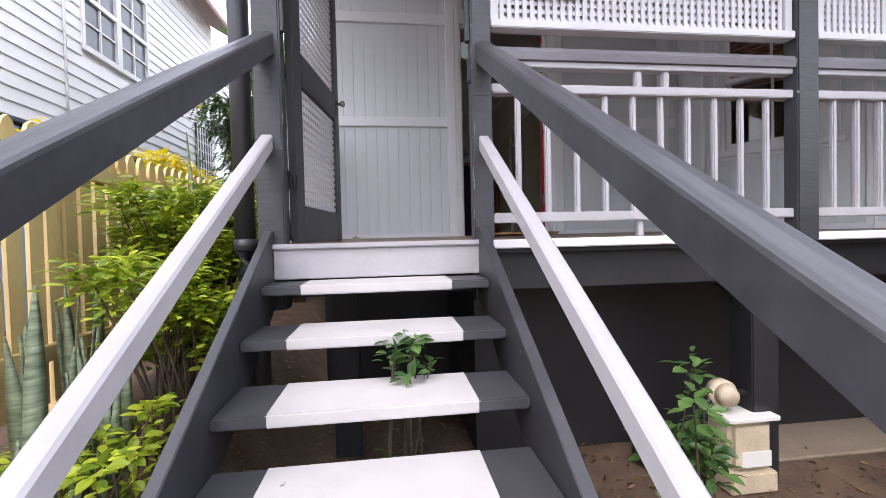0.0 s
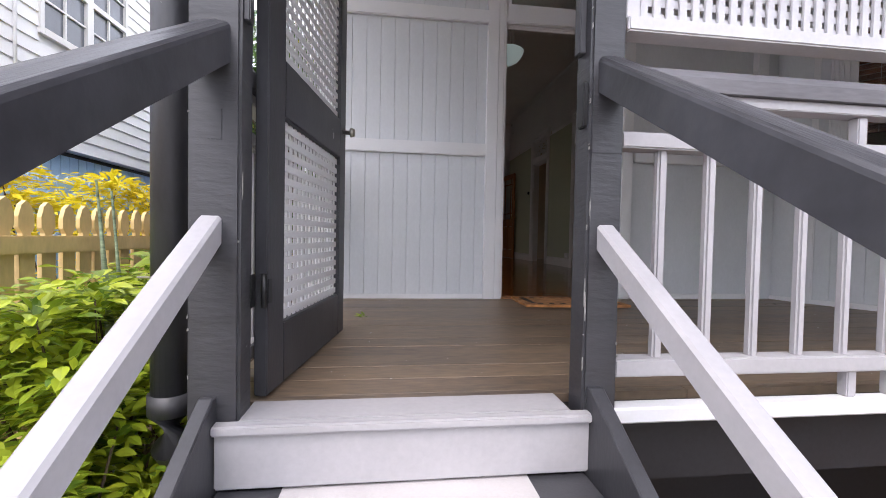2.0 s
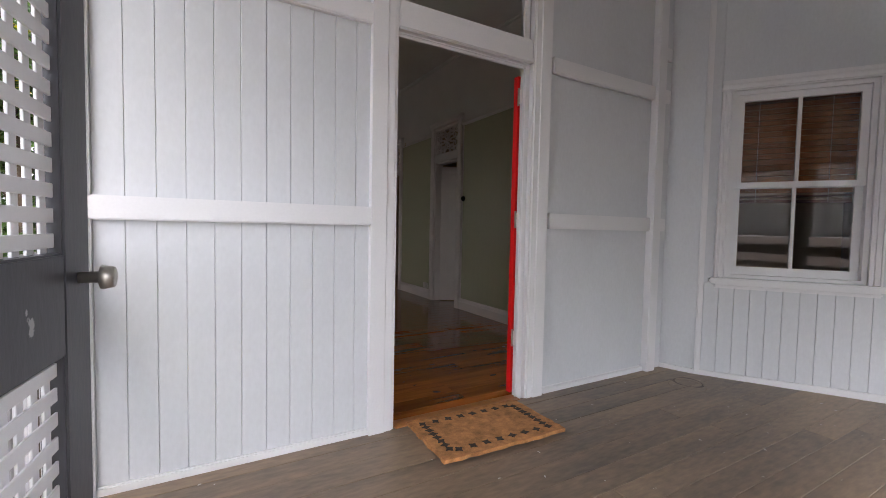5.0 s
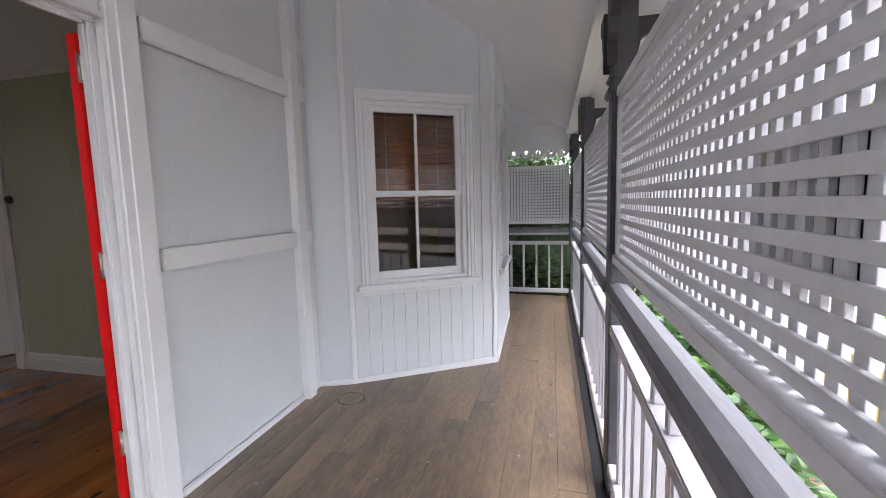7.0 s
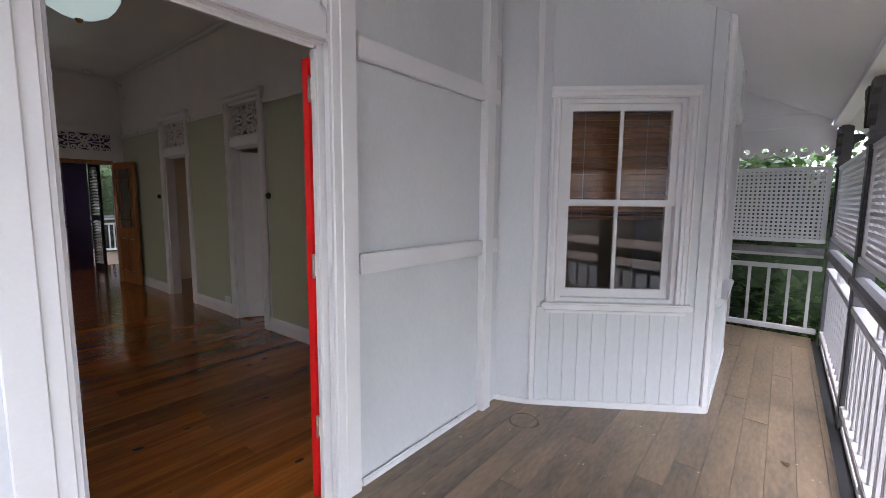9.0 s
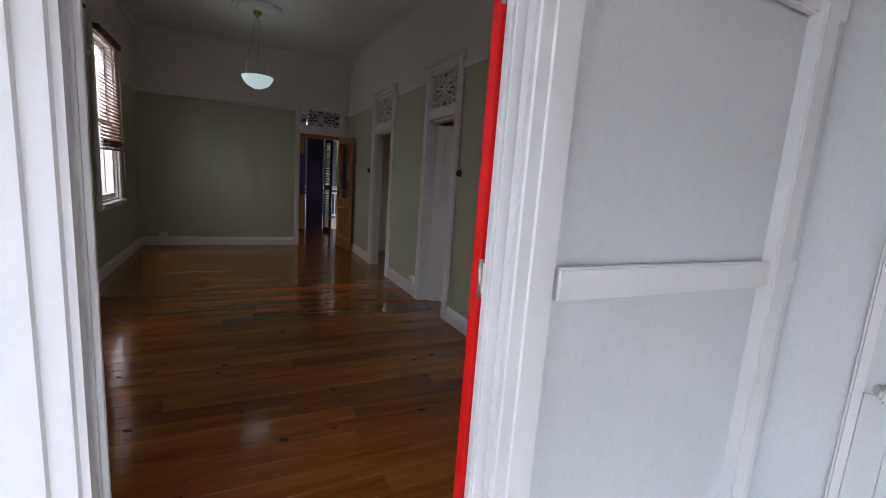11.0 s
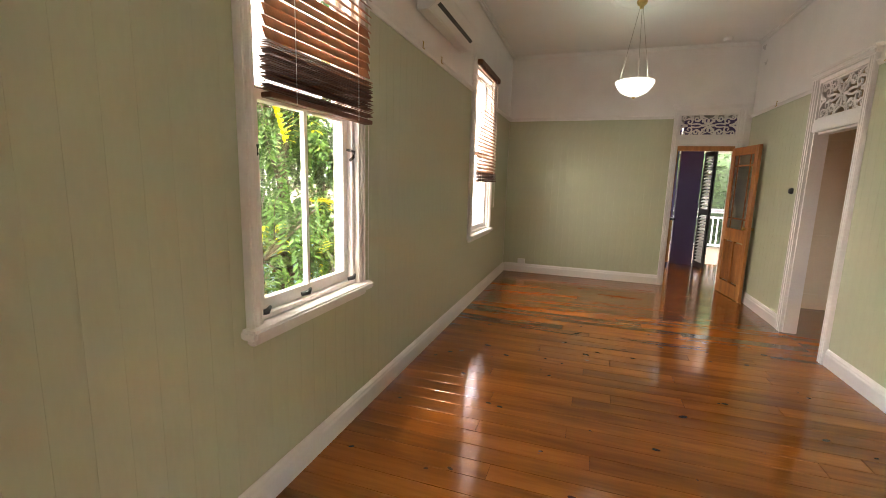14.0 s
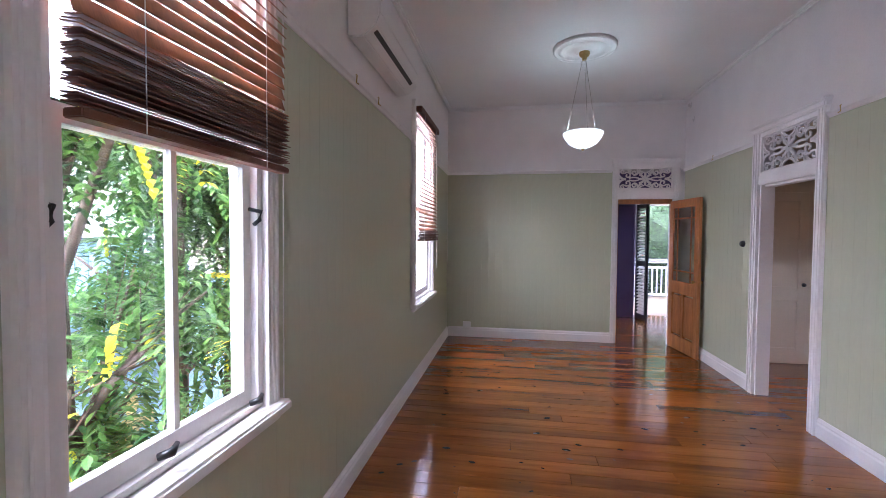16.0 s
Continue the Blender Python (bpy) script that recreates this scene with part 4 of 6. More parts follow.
# ---- stairs ----
RISE, RUN, SL, SW = 0.173, 0.287, 0.055, 1.085
stairs = thing("front_stairs", (SW / 2, -1.0, GROUND), "open timber stairs painted charcoal with white tread centres", "stairs")
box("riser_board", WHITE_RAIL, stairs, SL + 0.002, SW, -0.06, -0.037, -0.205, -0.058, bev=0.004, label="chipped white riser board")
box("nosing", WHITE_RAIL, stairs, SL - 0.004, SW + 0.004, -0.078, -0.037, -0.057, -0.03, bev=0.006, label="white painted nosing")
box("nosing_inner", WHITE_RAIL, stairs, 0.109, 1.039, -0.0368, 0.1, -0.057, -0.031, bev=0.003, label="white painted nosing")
for k in range(1, 9):
    z = -0.042 - RISE * k
    y0, y1 = -RUN * k, -RUN * (k - 1) + (0.012 if k > 1 else -0.04)
    tr = box("tread", GREY_TREAD, stairs, SL + 0.002, SW - 0.002, y0, y1, z - 0.042, z, bev=0.006)
    box("tread_centre", WHITE_TREAD, tr, 0.222, 0.911, y0 - 0.0025, y1 + 0.002, z - 0.043, z + 0.0025, bev=0.006, label="white painted tread centre")
slope = RISE / RUN
for xa, xb in ((SL - 0.04, SL), (SW, SW + 0.045)):
    bm = bmesh.new()
    prism(bm, [(0.0, 0.037), (0.045, 0.037), (0.045, -0.33), (-0.02, -0.33), (-2.15, -0.33 - slope * 2.13 + 0.06), (-2.15, GROUND - 0.02), (-2.4, GROUND - 0.02), (-2.4, 0.037 - slope * 2.345), (-0.055, 0.037)], "x", xa, xb)
    bmesh.ops.bevel(bm, geom=bm.edges[:], offset=0.004, segments=1, affect="EDGES")
    part("stringer", bm, GREY, stairs)
    box("stair_leg", GREY, stairs, xa + 0.0, xb + 0.05, -1.0, -0.91, GROUND - 0.02, -0.98, bev=0.004) if xa > 1 else None


def slanted(name, mat, parent, x0, x1, y_top, z_top, y_bot, h, label="", round_top=0.0, slope=slope):
    """A rail down the stairs; z_top is its upper edge at y_top."""
    bm = bmesh.new()
    w = x1 - x0
    if round_top:
        prof = [(x0, -h), (x1, -h), (x1, -0.12 * h), (x1 - 0.03 * w, -0.03 * h), (x1 - 0.12 * w, 0.03 * h), (x0 + w / 2, 0.08 * h), (x0 + 0.12 * w, 0.03 * h), (x0 + 0.03 * w, -0.03 * h), (x0, -0.12 * h)]
    else:
        c = 0.008
        prof = [(x0 + c, -h), (x1 - c, -h), (x1, -h + c), (x1, -c), (x1 - c, 0), (x0 + c, 0), (x0, -c), (x0, -h + c)]
    rings = []
    for y in (y_top, y_bot):
        z = z_top + slope * (y - y_top)
        rings.append([bm.verts.new((u, y, z + v)) for u, v in prof])
    n = len(prof)
    bm.faces.new(rings[0])
    bm.faces.new(rings[1][::-1])
    for i in range(n):
        bm.faces.new((rings[0][i], rings[1][i], rings[1][(i + 1) % n], rings[0][(i + 1) % n]))
    bmesh.ops.recalc_face_normals(bm, faces=bm.faces[:])
    return part(name, bm, mat, parent, label)


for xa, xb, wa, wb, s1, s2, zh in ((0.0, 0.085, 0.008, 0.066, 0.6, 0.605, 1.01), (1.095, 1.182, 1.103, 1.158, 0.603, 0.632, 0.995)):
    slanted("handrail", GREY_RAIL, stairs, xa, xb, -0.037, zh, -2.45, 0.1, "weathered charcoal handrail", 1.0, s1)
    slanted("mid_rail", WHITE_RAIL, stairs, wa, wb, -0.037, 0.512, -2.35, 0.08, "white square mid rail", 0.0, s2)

# ---- verandah posts ----
POSTS = [(-0.02, 0.112), (1.072, 1.178), (2.97, 3.11), (4.93, 5.05), (7.08, 7.2)]


def post(x0, x1, base, wide=True):
    p = thing("verandah_post", ((x0 + x1) / 2, 0.07, base), "charcoal painted square timber verandah post", "post", "verandah posts")
    y0, y1 = (-0.036, 0.065) if wide else (-0.05, 0.05)
    box("shaft", POST_GREY, p, x0, x1, y0, y1, base, roof_z(0.05) - 0.03, bev=0.008)
    if not wide:
        box("neck_mould", GREY, p, x0 - 0.018, x1 + 0.018, y0 - 0.018, y1 + 0.018, 1.83, 1.865, bev=0.008)
        box("neck_mould", GREY, p, x0 - 0.012, x1 + 0.012, y0 - 0.012, y1 + 0.012, 1.9, 1.92, bev=0.006)
        for q in (-1, 1):
            bm = bmesh.new()
            c = (x0 + x1) / 2 + q * (x1 - x0) / 2
            poly = [(c, 1.95), (c + q * 0.035, 1.99), (c + q * 0.03, 2.04), (c + q * 0.065, 2.07), (c + q * 0.075, 2.13), (c + q * 0.13, 2.16), (c + q * 0.14, 2.22), (c, 2.22)]
            prism(bm, poly, "y", 0.035, 0.075)
            part("bracket", bm, BLACK, p, "black shaped timber bracket")
        bm = bmesh.new()
        prism(bm, [(0.0, 1.95), (-0.06, 2.02), (-0.07, 2.07), (-0.13, 2.1), (-0.16, 2.16), (0.0, 2.16)], "x", (x0 + x1) / 2 - 0.02, (x0 + x1) / 2 + 0.02)
        part("bracket", bm, BLACK, p, "black shaped timber bracket")
    return p


post(*POSTS[0], -0.36)
post(*POSTS[1], -0.36)
for r in POSTS[2:]:
    post(*r, -0.085, wide=False)
plate = solid("trim_plate", WHITE, [(-0.1, 7.3, 0.0, 0.11, roof_z(0.05) - 0.03, roof_z(0.05) + 0.02)], "white roof plate over the posts", "beam", bev=0.004)
# door stop strips on the gate posts
box("gate_stop", GREY, bpy.data.objects["verandah_post.001"], 1.052, 1.073, 0.0, 0.04, 1.02, 2.1, bev=0.003)
box("latch", IRON, bpy.data.objects["verandah_post.001"], 1.058, 1.073, -0.02, 0.02, 0.8, 0.93, bev=0.003, label="black latch keeper")
box("gate_stop", GREY, bpy.data.objects["verandah_post"], 0.111, 0.129, -0.02, 0.015, 1.03, 2.1, bev=0.003)
# filled mortises, and paint knocked off the corners
box("mortise_plug", POST_GREY, bpy.data.objects["verandah_post"], 0.028, 0.066, -0.0385, -0.03, 0.71, 0.79, bev=0.0015, label="square timber plug painted over")
box("mortise_plug", POST_GREY, bpy.data.objects["verandah_post.001"], 1.079, 1.173, -0.0385, -0.03, 0.72, 0.775, bev=0.0015, label="timber patch painted over")
rnd = random.Random(207)
for post_name, xs, count in (("verandah_post.001", (1.0735, 1.1765), 34), ("verandah_post", (-0.0185, 0.1105), 12)):
    bm = bmesh.new()
    for k in range(count):
        x = (xs[0] if rnd.random() < 0.7 else xs[1]) + rnd.gauss(0, 0.0025)
        z, h, w = rnd.uniform(-0.3, 1.9), rnd.choice((0.004, 0.006, 0.012, 0.07)) * rnd.uniform(0.5, 1.5), rnd.uniform(0.0006, 0.0018)
        prism(bm, [(x - w + rnd.uniform(-1, 1) * 0.001, z), (x + w, z + 0.2 * h), (x + 0.4 * w, z + h), (x - 0.7 * w, z + 0.7 * h)], "y", -0.0366, -0.03)
    part("paint_chips", bm, CHIPPED, bpy.data.objects[post_name], "chipped paint showing pale timber along the corner")


# ---- balustrades, along u from a to b ----
def balustrade(name, m, a, b, z0, label, stubs=(), start=0.09, step=0.178):
    g = thing(name, (m @ Vector(((a + b) / 2, 0, z0)))[:], label, "balustrade", "verandah balustrades")
    bm = bmesh.new()
    prism(bm, [(-0.05, 0.916), (0.05, 0.916), (0.055, 0.956), (0.038, 0.981), (0, 0.99), (-0.04, 0.982), (-0.056, 0.956)], "x", a, b)
    bmesh.ops.transform(bm, matrix=m, verts=bm.verts)
    part("handrail", bm, GREY_TOP, g, "faded charcoal rounded handrail, paled for sky light")
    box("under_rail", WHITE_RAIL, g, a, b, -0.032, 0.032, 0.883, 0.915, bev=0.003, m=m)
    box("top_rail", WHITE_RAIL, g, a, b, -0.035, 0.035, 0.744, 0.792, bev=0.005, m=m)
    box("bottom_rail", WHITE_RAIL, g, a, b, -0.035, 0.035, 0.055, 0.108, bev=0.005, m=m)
    u, i = a + start, 0
    bm = bmesh.new()
    cuboid(bm, -0.0155, 0.0155, -0.0155, 0.0155, 0.109, 0.743)
    bmesh.ops.bevel(bm, geom=[e for e in bm.edges if abs(e.verts[0].co.z - e.verts[1].co.z) > 0.1], offset=0.007, segments=2, affect="EDGES")
    me = bpy.data.meshes.new("baluster")
    bm.to_mesh(me)
    bm.free()
    me.materials.append(WHITE_RAIL)
    while u < b - 0.05:
        o = new("baluster", me)
        o.parent = g
        o.matrix_basis = Matrix.Translation(-ORIGIN[g.name]) @ m @ Matrix.Translation((u, 0, 0))
        u, i = u + step, i + 1
    for s in stubs:
        box("short_baluster", WHITE_RAIL, g, s - 0.018, s + 0.018, -0.018, 0.018, 0.793, 0.882, bev=0.004, m=m)
        box("short_baluster", WHITE_RAIL, g, s - 0.018, s + 0.018, -0.018, 0.018, z0 + 0.002, 0.054, bev=0.004, m=m)
    return g


def lattice(name, m, a, b, z0, z1, label, mat=WHITE, pitch=0.042, frame=True, group="lattice screens"):
    """A screen of upright and level slats in a frame; level slats on the inner side."""
    g = thing(name, (m @ Vector(((a + b) / 2, 0, z0)))[:], label, "lattice screen", group)
    if frame:
        box("bottom_rail", mat, g, a, b, -0.045, 0.036, z0, z0 + 0.043, bev=0.005, m=m)
        box("top_rail", mat, g, a, b, -0.03, 0.03, z1 - 0.04, z1, bev=0.005, m=m)
        box("stile", mat, g, a, a + 0.045, -0.025, 0.025, z0 + 0.044, z1 - 0.04, bev=0.004, m=m)
        box("stile", mat, g, b - 0.045, b, -0.025, 0.025, z0 + 0.044, z1 - 0.04, bev=0.004, m=m)
        ia, ib, i0, i1 = a + 0.045, b - 0.045, z0 + 0.044, z1 - 0.04
    else:
        ia, ib, i0, i1 = a, b, z0, z1
    n = round((ib - ia) / pitch)
    pieces("upright_slat", mat, g, [(ia + (k + 0.5) * (ib - ia) / n - 0.0117, ia + (k + 0.5) * (ib - ia) / n + 0.0117, -0.011, -0.001, i0, i1) for k in range(n)], 0.001, m)
    n = round((i1 - i0) / pitch)
    pieces("level_slat", mat, g, [(ia, ib, 0.0, 0.01, i0 + (k + 0.5) * (i1 - i0) / n - 0.0117, i0 + (k + 0.5) * (i1 - i0) / n + 0.0117) for k in range(n)], 0.001, m)
    return g


mB = frame_at(0, 0.012, 1, 0)
balustrade("balustrade", mB, 1.18, 2.97, -0.036, "white balustrade with charcoal handrail", stubs=(2.022, 2.188), start=0.148, step=0.166)
balustrade("balustrade", mB, 3.11, 4.93, -0.036, "white balustrade with charcoal handrail", stubs=(3.91, 4.07), start=0.155, step=0.16)
balustrade("balustrade", mB, 5.05, 7.08, -0.036, "white balustrade with charcoal handrail", stubs=(6.0, 6.16), step=0.16)
mEnd = frame_at(7.14, 0, 0, 1)
balustrade("balustrade", mEnd, 0.075, 1.9, -0.036, "white end balustrade with charcoal handrail")
mLeft = frame_at(0.03, 0, 0, 1)
balustrade("balustrade", mLeft, 0.07, 1.99, -0.036, "white end balustrade with charcoal handrail")
mLat = frame_at(0, 0.005, 1, 0)
lattice("lattice_screen", mLat, 1.182, 2.968, 1.08, 1.855, "white square lattice privacy screen", mat=LATTICE_WHITE)
lattice("lattice_screen", mLat, 3.112, 4.925, 1.08, 1.84, "white square lattice privacy screen", mat=LATTICE_WHITE)
lattice("lattice_screen", mLat, 5.055, 7.075, 1.08, 1.84, "white square lattice privacy screen", mat=LATTICE_WHITE)
lattice("lattice_screen", frame_at(7.14, 0, 0, 1), 0.075, 1.9, 1.04, 1.85, "white square lattice end screen")
# scalloped valance at the verandah's end
val = thing("valance", (7.14, 0.9, 2.0), "white scalloped timber valance with punched holes", "valance")
box("valance_beam", WHITE, val, 7.11, 7.17, 0.12, 1.9, 2.27, 2.4, bev=0.006)
for k in range(11):
    y0 = 0.075 + k * 0.166
    bm = bmesh.new()
    c, n = y0 + 0.083, 12
    outer = [(y0, 2.27), (y0, 2.04)] + [(c - 0.083 * math.cos(3.14159 * i / n), 2.04 - 0.083 * math.sin(3.14159 * i / n)) for i in range(1, n)] + [(y0 + 0.166, 2.04), (y0 + 0.166, 2.27)]
    hole = [(c + 0.03 * math.cos(6.28318 * i / 12), 2.035 + 0.03 * math.sin(6.28318 * i / 12)) for i in range(12)]
    ov = [[bm.verts.new((x, y, z)) for y, z in outer] for x in (7.13, 7.15)]
    hv = [[bm.verts.new((x, y, z)) for y, z in hole] for x in (7.13, 7.15)]
    for s in (0, 1):
        es = [bm.edges.new((ov[s][i], ov[s][(i + 1) % len(outer)])) for i in range(len(outer))] + [bm.edges.new((hv[s][i], hv[s][(i + 1) % 12])) for i in range(12)]
        bmesh.ops.triangle_fill(bm, use_beauty=True, edges=es)
    for vs in (ov, hv):
        k2 = len(vs[0])
        for i in range(k2):
            bm.faces.new((vs[0][i], vs[0][(i + 1) % k2], vs[1][(i + 1) % k2], vs[1][i]))
    part("scallop", bm, WHITE, val)
solid("wall_end_gable", WHITE, [(7.12, 7.16, 0.0, 1.95, 2.405, 3.3)], "white boarded gable end of the verandah", "wall")

# ---- screen gate, open inwards ----
gate = thing("screen_gate", (0.125, 0.11, -0.03), "charcoal timber gate with white lattice panels standing open", "gate")
mG = Matrix.Translation((0.125, 0.105, 0)) @ pose(0, 0, 0, 0, 0, 82)
GW = 0.93
for a, b, z0, z1 in ((0, 0.13, -0.02, 2.02), (GW - 0.11, GW, -0.02, 2.02)):
    box("stile", GREY, gate, a, b, -0.02, 0.02, z0, z1, bev=0.004, m=mG)
for z0, z1 in ((-0.02, 0.18), (0.845, 1.03), (1.9, 2.02)):
    box("rail", GREY, gate, 0.13, GW - 0.11, -0.02, 0.02, z0, z1, bev=0.004, m=mG)
for z0, z1 in ((0.18, 0.845), (1.03, 1.9)):
    ia, ib = 0.13, GW - 0.11
    n = round((ib - ia) / 0.043)
    pieces("upright_slat", WHITE, gate, [(ia + (k + .5) * (ib - ia) / n - .0108, ia + (k + .5) * (ib - ia) / n + .0108, 0.0, 0.005, z0, z1) for k in range(n)], 0.001, mG)
    n = round((z1 - z0) / 0.0435)
    pieces("level_slat", WHITE, gate, [(ia, ib, -0.006, -0.001, z0 + (k + .5) * (z1 - z0) / n - .0125, z0 + (k + .5) * (z1 - z0) / n + .0125) for k in range(n)], 0.001, mG)
for z in (0.3, 1.75):
    c = mG @ Vector((-0.006, -0.012, z))
    h = rod("hinge", IRON, gate, [(c.x, c.y, z - 0.05), (c.x, c.y, z + 0.05)], 0.009, label="charcoal painted hinge")
    box("hinge_plate", IRON, h, 0.0, 0.028, -0.0235, -0.0205, z - 0.04, z + 0.035, bev=0.001, m=mG)
    box("hinge_plate", IRON, h, 0.1125, 0.1155, 0.045, 0.088, z - 0.045, z + 0.05, bev=0.001)
for q in (-1, 1):
    e = mG @ Vector((GW - 0.05, q * 0.02, 0.98))
    k = mG @ Vector((GW - 0.05, q * 0.075, 0.98))
    rod("knob", STEEL, gate, [e, e.lerp(k, 0.6), e.lerp(k, 0.65), k], [0.011, 0.011, 0.024, 0.02], 12, label="dull metal door knob")
box("keyhole_plate", IRON, gate, GW - 0.002, GW + 0.004, -0.01, 0.01, 0.85, 1.0, bev=0.001, m=mG)

# ---- verandah small things ----
mat_ = thing("doormat", (1.85, 1.8, -0.005), "worn coir doormat with dark leaf border", "doormat")
mM = Matrix.Translation((1.82, 1.79, deck_z(1.79) + 0.003)) @ pose(0, 0, 0, -1.4, 0, -2)
bm = bmesh.new()
rnd = random.Random(3)
ring = []
n = 64
for i in range(n):
    a = i / n * 4
    s, f = int(a), a - int(a)
    c = [(-.37, -.23), (.37, -.23), (.37, .23), (-.37, .23)]
    p, q = c[s], c[(s + 1) % 4]
    ring.append((p[0] + (q[0] - p[0]) * f + rnd.uniform(-.006, .006), p[1] + (q[1] - p[1]) * f + rnd.uniform(-.006, .006)))
prism(bm, ring, "z", 0.0, 0.018)
bmesh.ops.transform(bm, matrix=mM, verts=bm.verts)
part("mat_body", bm, COIR, mat_)
for i in range(30):
    a = (i + .5) / 30 * 4
    s, f = int(a), a - int(a)
    c = [(-.3, -.165), (.3, -.165), (.3, .165), (-.3, .165)]
    p, q = c[s], c[(s + 1) % 4]
    x, y = p[0] + (q[0] - p[0]) * f, p[1] + (q[1] - p[1]) * f
    bm = bmesh.new()
    ang = rnd.uniform(0, 6.28)
    prism(bm, [(x + 0.026 * math.cos(ang + t) * (1 if k % 2 else 0.55), y + 0.026 * math.sin(ang + t) * (1 if k % 2 else 0.55)) for k, t in enumerate([j * 0.7854 for j in range(8)])], "z", 0.0182, 0.0205)
    bmesh.ops.transform(bm, matrix=mM, verts=bm.verts)
    part("leaf_motif", bm, COIR_DARK, mat_, "dark leaf motif")

for cx, cz in ((1.48, 1.305), (1.612, 1.305)):
    o = thing("number_block", (cx, 0.03, cz - 0.05), "charcoal block screwed to the lattice", "plaque", "blocks on the lattice")
    box("block", GREY, o, cx - 0.055, cx + 0.055, -0.045, -0.007, cz - 0.05, cz + 0.16, bev=0.006)
    rod("screw", STEEL, o, [(cx, -0.045, cz), (cx, -0.048, cz)], 0.005)

# ring left on the deck by a flower pot
bm = bmesh.new()
ring = []
for k in range(40):
    a = k * math.pi / 20
    ring.append([bm.verts.new((3.58 + r * math.cos(a), 1.70 + r * math.sin(a), deck_z(1.70 + r * math.sin(a)) + 0.0016)) for r in (0.088, 0.1 + 0.006 * math.sin(a * 3))])
for k in range(40):
    p, q = ring[k], ring[(k + 1) % 40]
    bm.faces.new((p[0], p[1], q[1], q[0]))
tagged(part("pot_ring_stain", bm, POT_STAIN), "faint dark pot ring on the deck boards", "stain", kind="stuff")

# downpipe at the corner post
pipe = thing("downpipe", (-0.125, 0.11, GROUND), "charcoal painted round downpipe with collar", "downpipe")
rod("pipe", GREY, pipe, [(-0.125, 0.11, -0.05), (-0.125, 0.11, 2.25)], 0.052, 20)
rod("collar", GREY, pipe, [(-0.125, 0.11, -0.06), (-0.125, 0.11, 0.0)], 0.06, 20)
rod("elbow", GREY, pipe, [(-0.125, 0.11, -0.06), (-0.125, 0.12, -0.16), (-0.125, 0.2, -0.25), (-0.125, 0.3, -0.4), (-0.125, 0.3, GROUND + 0.6)], 0.056, 16)
rod("wire", STEEL, pipe, [(-0.19, 0.06, 0.34), (-0.02, 0.045, 0.34)], 0.003, 6)

# verandah litter: a dry leaf, a green sprig, dust crumbs
def flat_leaf(bm, c, d, n, ln, w, curl=0.15):
    d, n = Vector(d).normalized(), Vector(n).normalized()
    s = d.cross(n).normalized()
    n = s.cross(d)
    c = Vector(c)
    prof = [(0, 0.05), (0.25, 0.75), (0.5, 1.0), (0.78, 0.62), (1, 0.02)]
    lv, rv, mv = [], [], []
    for t, k in prof:
        b = c + d * (t * ln) - n * (curl * ln * t * t)
        mv.append(bm.verts.new(b))
        lv.append(bm.verts.new(b + s * (w * 0.5 * k) + n * (0.12 * w * k)))
        rv.append(bm.verts.new(b - s * (w * 0.5 * k) + n * (0.12 * w * k)))
    for i in range(len(prof) - 1):
        bm.faces.new((lv[i], mv[i], mv[i + 1], lv[i + 1]))
        bm.faces.new((mv[i], rv[i], rv[i + 1], mv[i + 1]))


bm = bmesh.new()
flat_leaf(bm, (4.1, 0.31, deck_z(.31) + 0.006), (1, .4, 0.05), (0, 0, 1), 0.075, 0.04)
tagged(part("fallen_leaf", bm, LEAF_DRY), "single dry leaf on the verandah boards", "leaf")
bm = bmesh.new()
rnd = random.Random(9)
for k in range(9):
    flat_leaf(bm, (0.36 + rnd.uniform(-.03, .03), 1.3 + rnd.uniform(-.03, .03), deck_z(1.3) + 0.008), (rnd.uniform(-1, 1), rnd.uniform(-1, 1), .3), (0, 0, 1), 0.06, 0.018)
tagged(part("green_sprig", bm, LEAF), "small green sprig on the verandah boards", "sprig")
bm = bmesh.new()
for k in range(230):
    x, y = rnd.uniform(0.3, 6.8), rnd.uniform(0.15, 1.95)
    if y > 1.8 - max(0, (x - 3.6) * 1.2) and x > 3.4:
        continue
    s = rnd.choice((0.003, 0.004, 0.005, 0.008))
    flat_leaf(bm, (x, y, deck_z(y) + 0.004), (rnd.uniform(-1, 1), rnd.uniform(-1, 1), 0.02), (0, 0, 1), s * 2.2, s)
tagged(part("deck_crumbs", bm, WHITE_TREAD), "scattered paint flakes and crumbs on the boards", "litter", kind="stuff")
bm = bmesh.new()
for k in range(40):
    a = 6.28318 * k / 40
    for r in (0.125,):
        b = 6.28318 * (k + 1) / 40
        q = [(3.5 + rr * math.cos(t), 1.66 + rr * 0.9 * math.sin(t)) for rr, t in ((r, a), (r + 0.006, a), (r + 0.006, b), (r, b))]
        bm.faces.new([bm.verts.new((x, y, deck_z(y) + 0.0035)) for x, y in q])
tagged(part("pot_ring_stain", bm, CONCRETE), "faint ring left by a plant pot", "stain", kind="stuff")

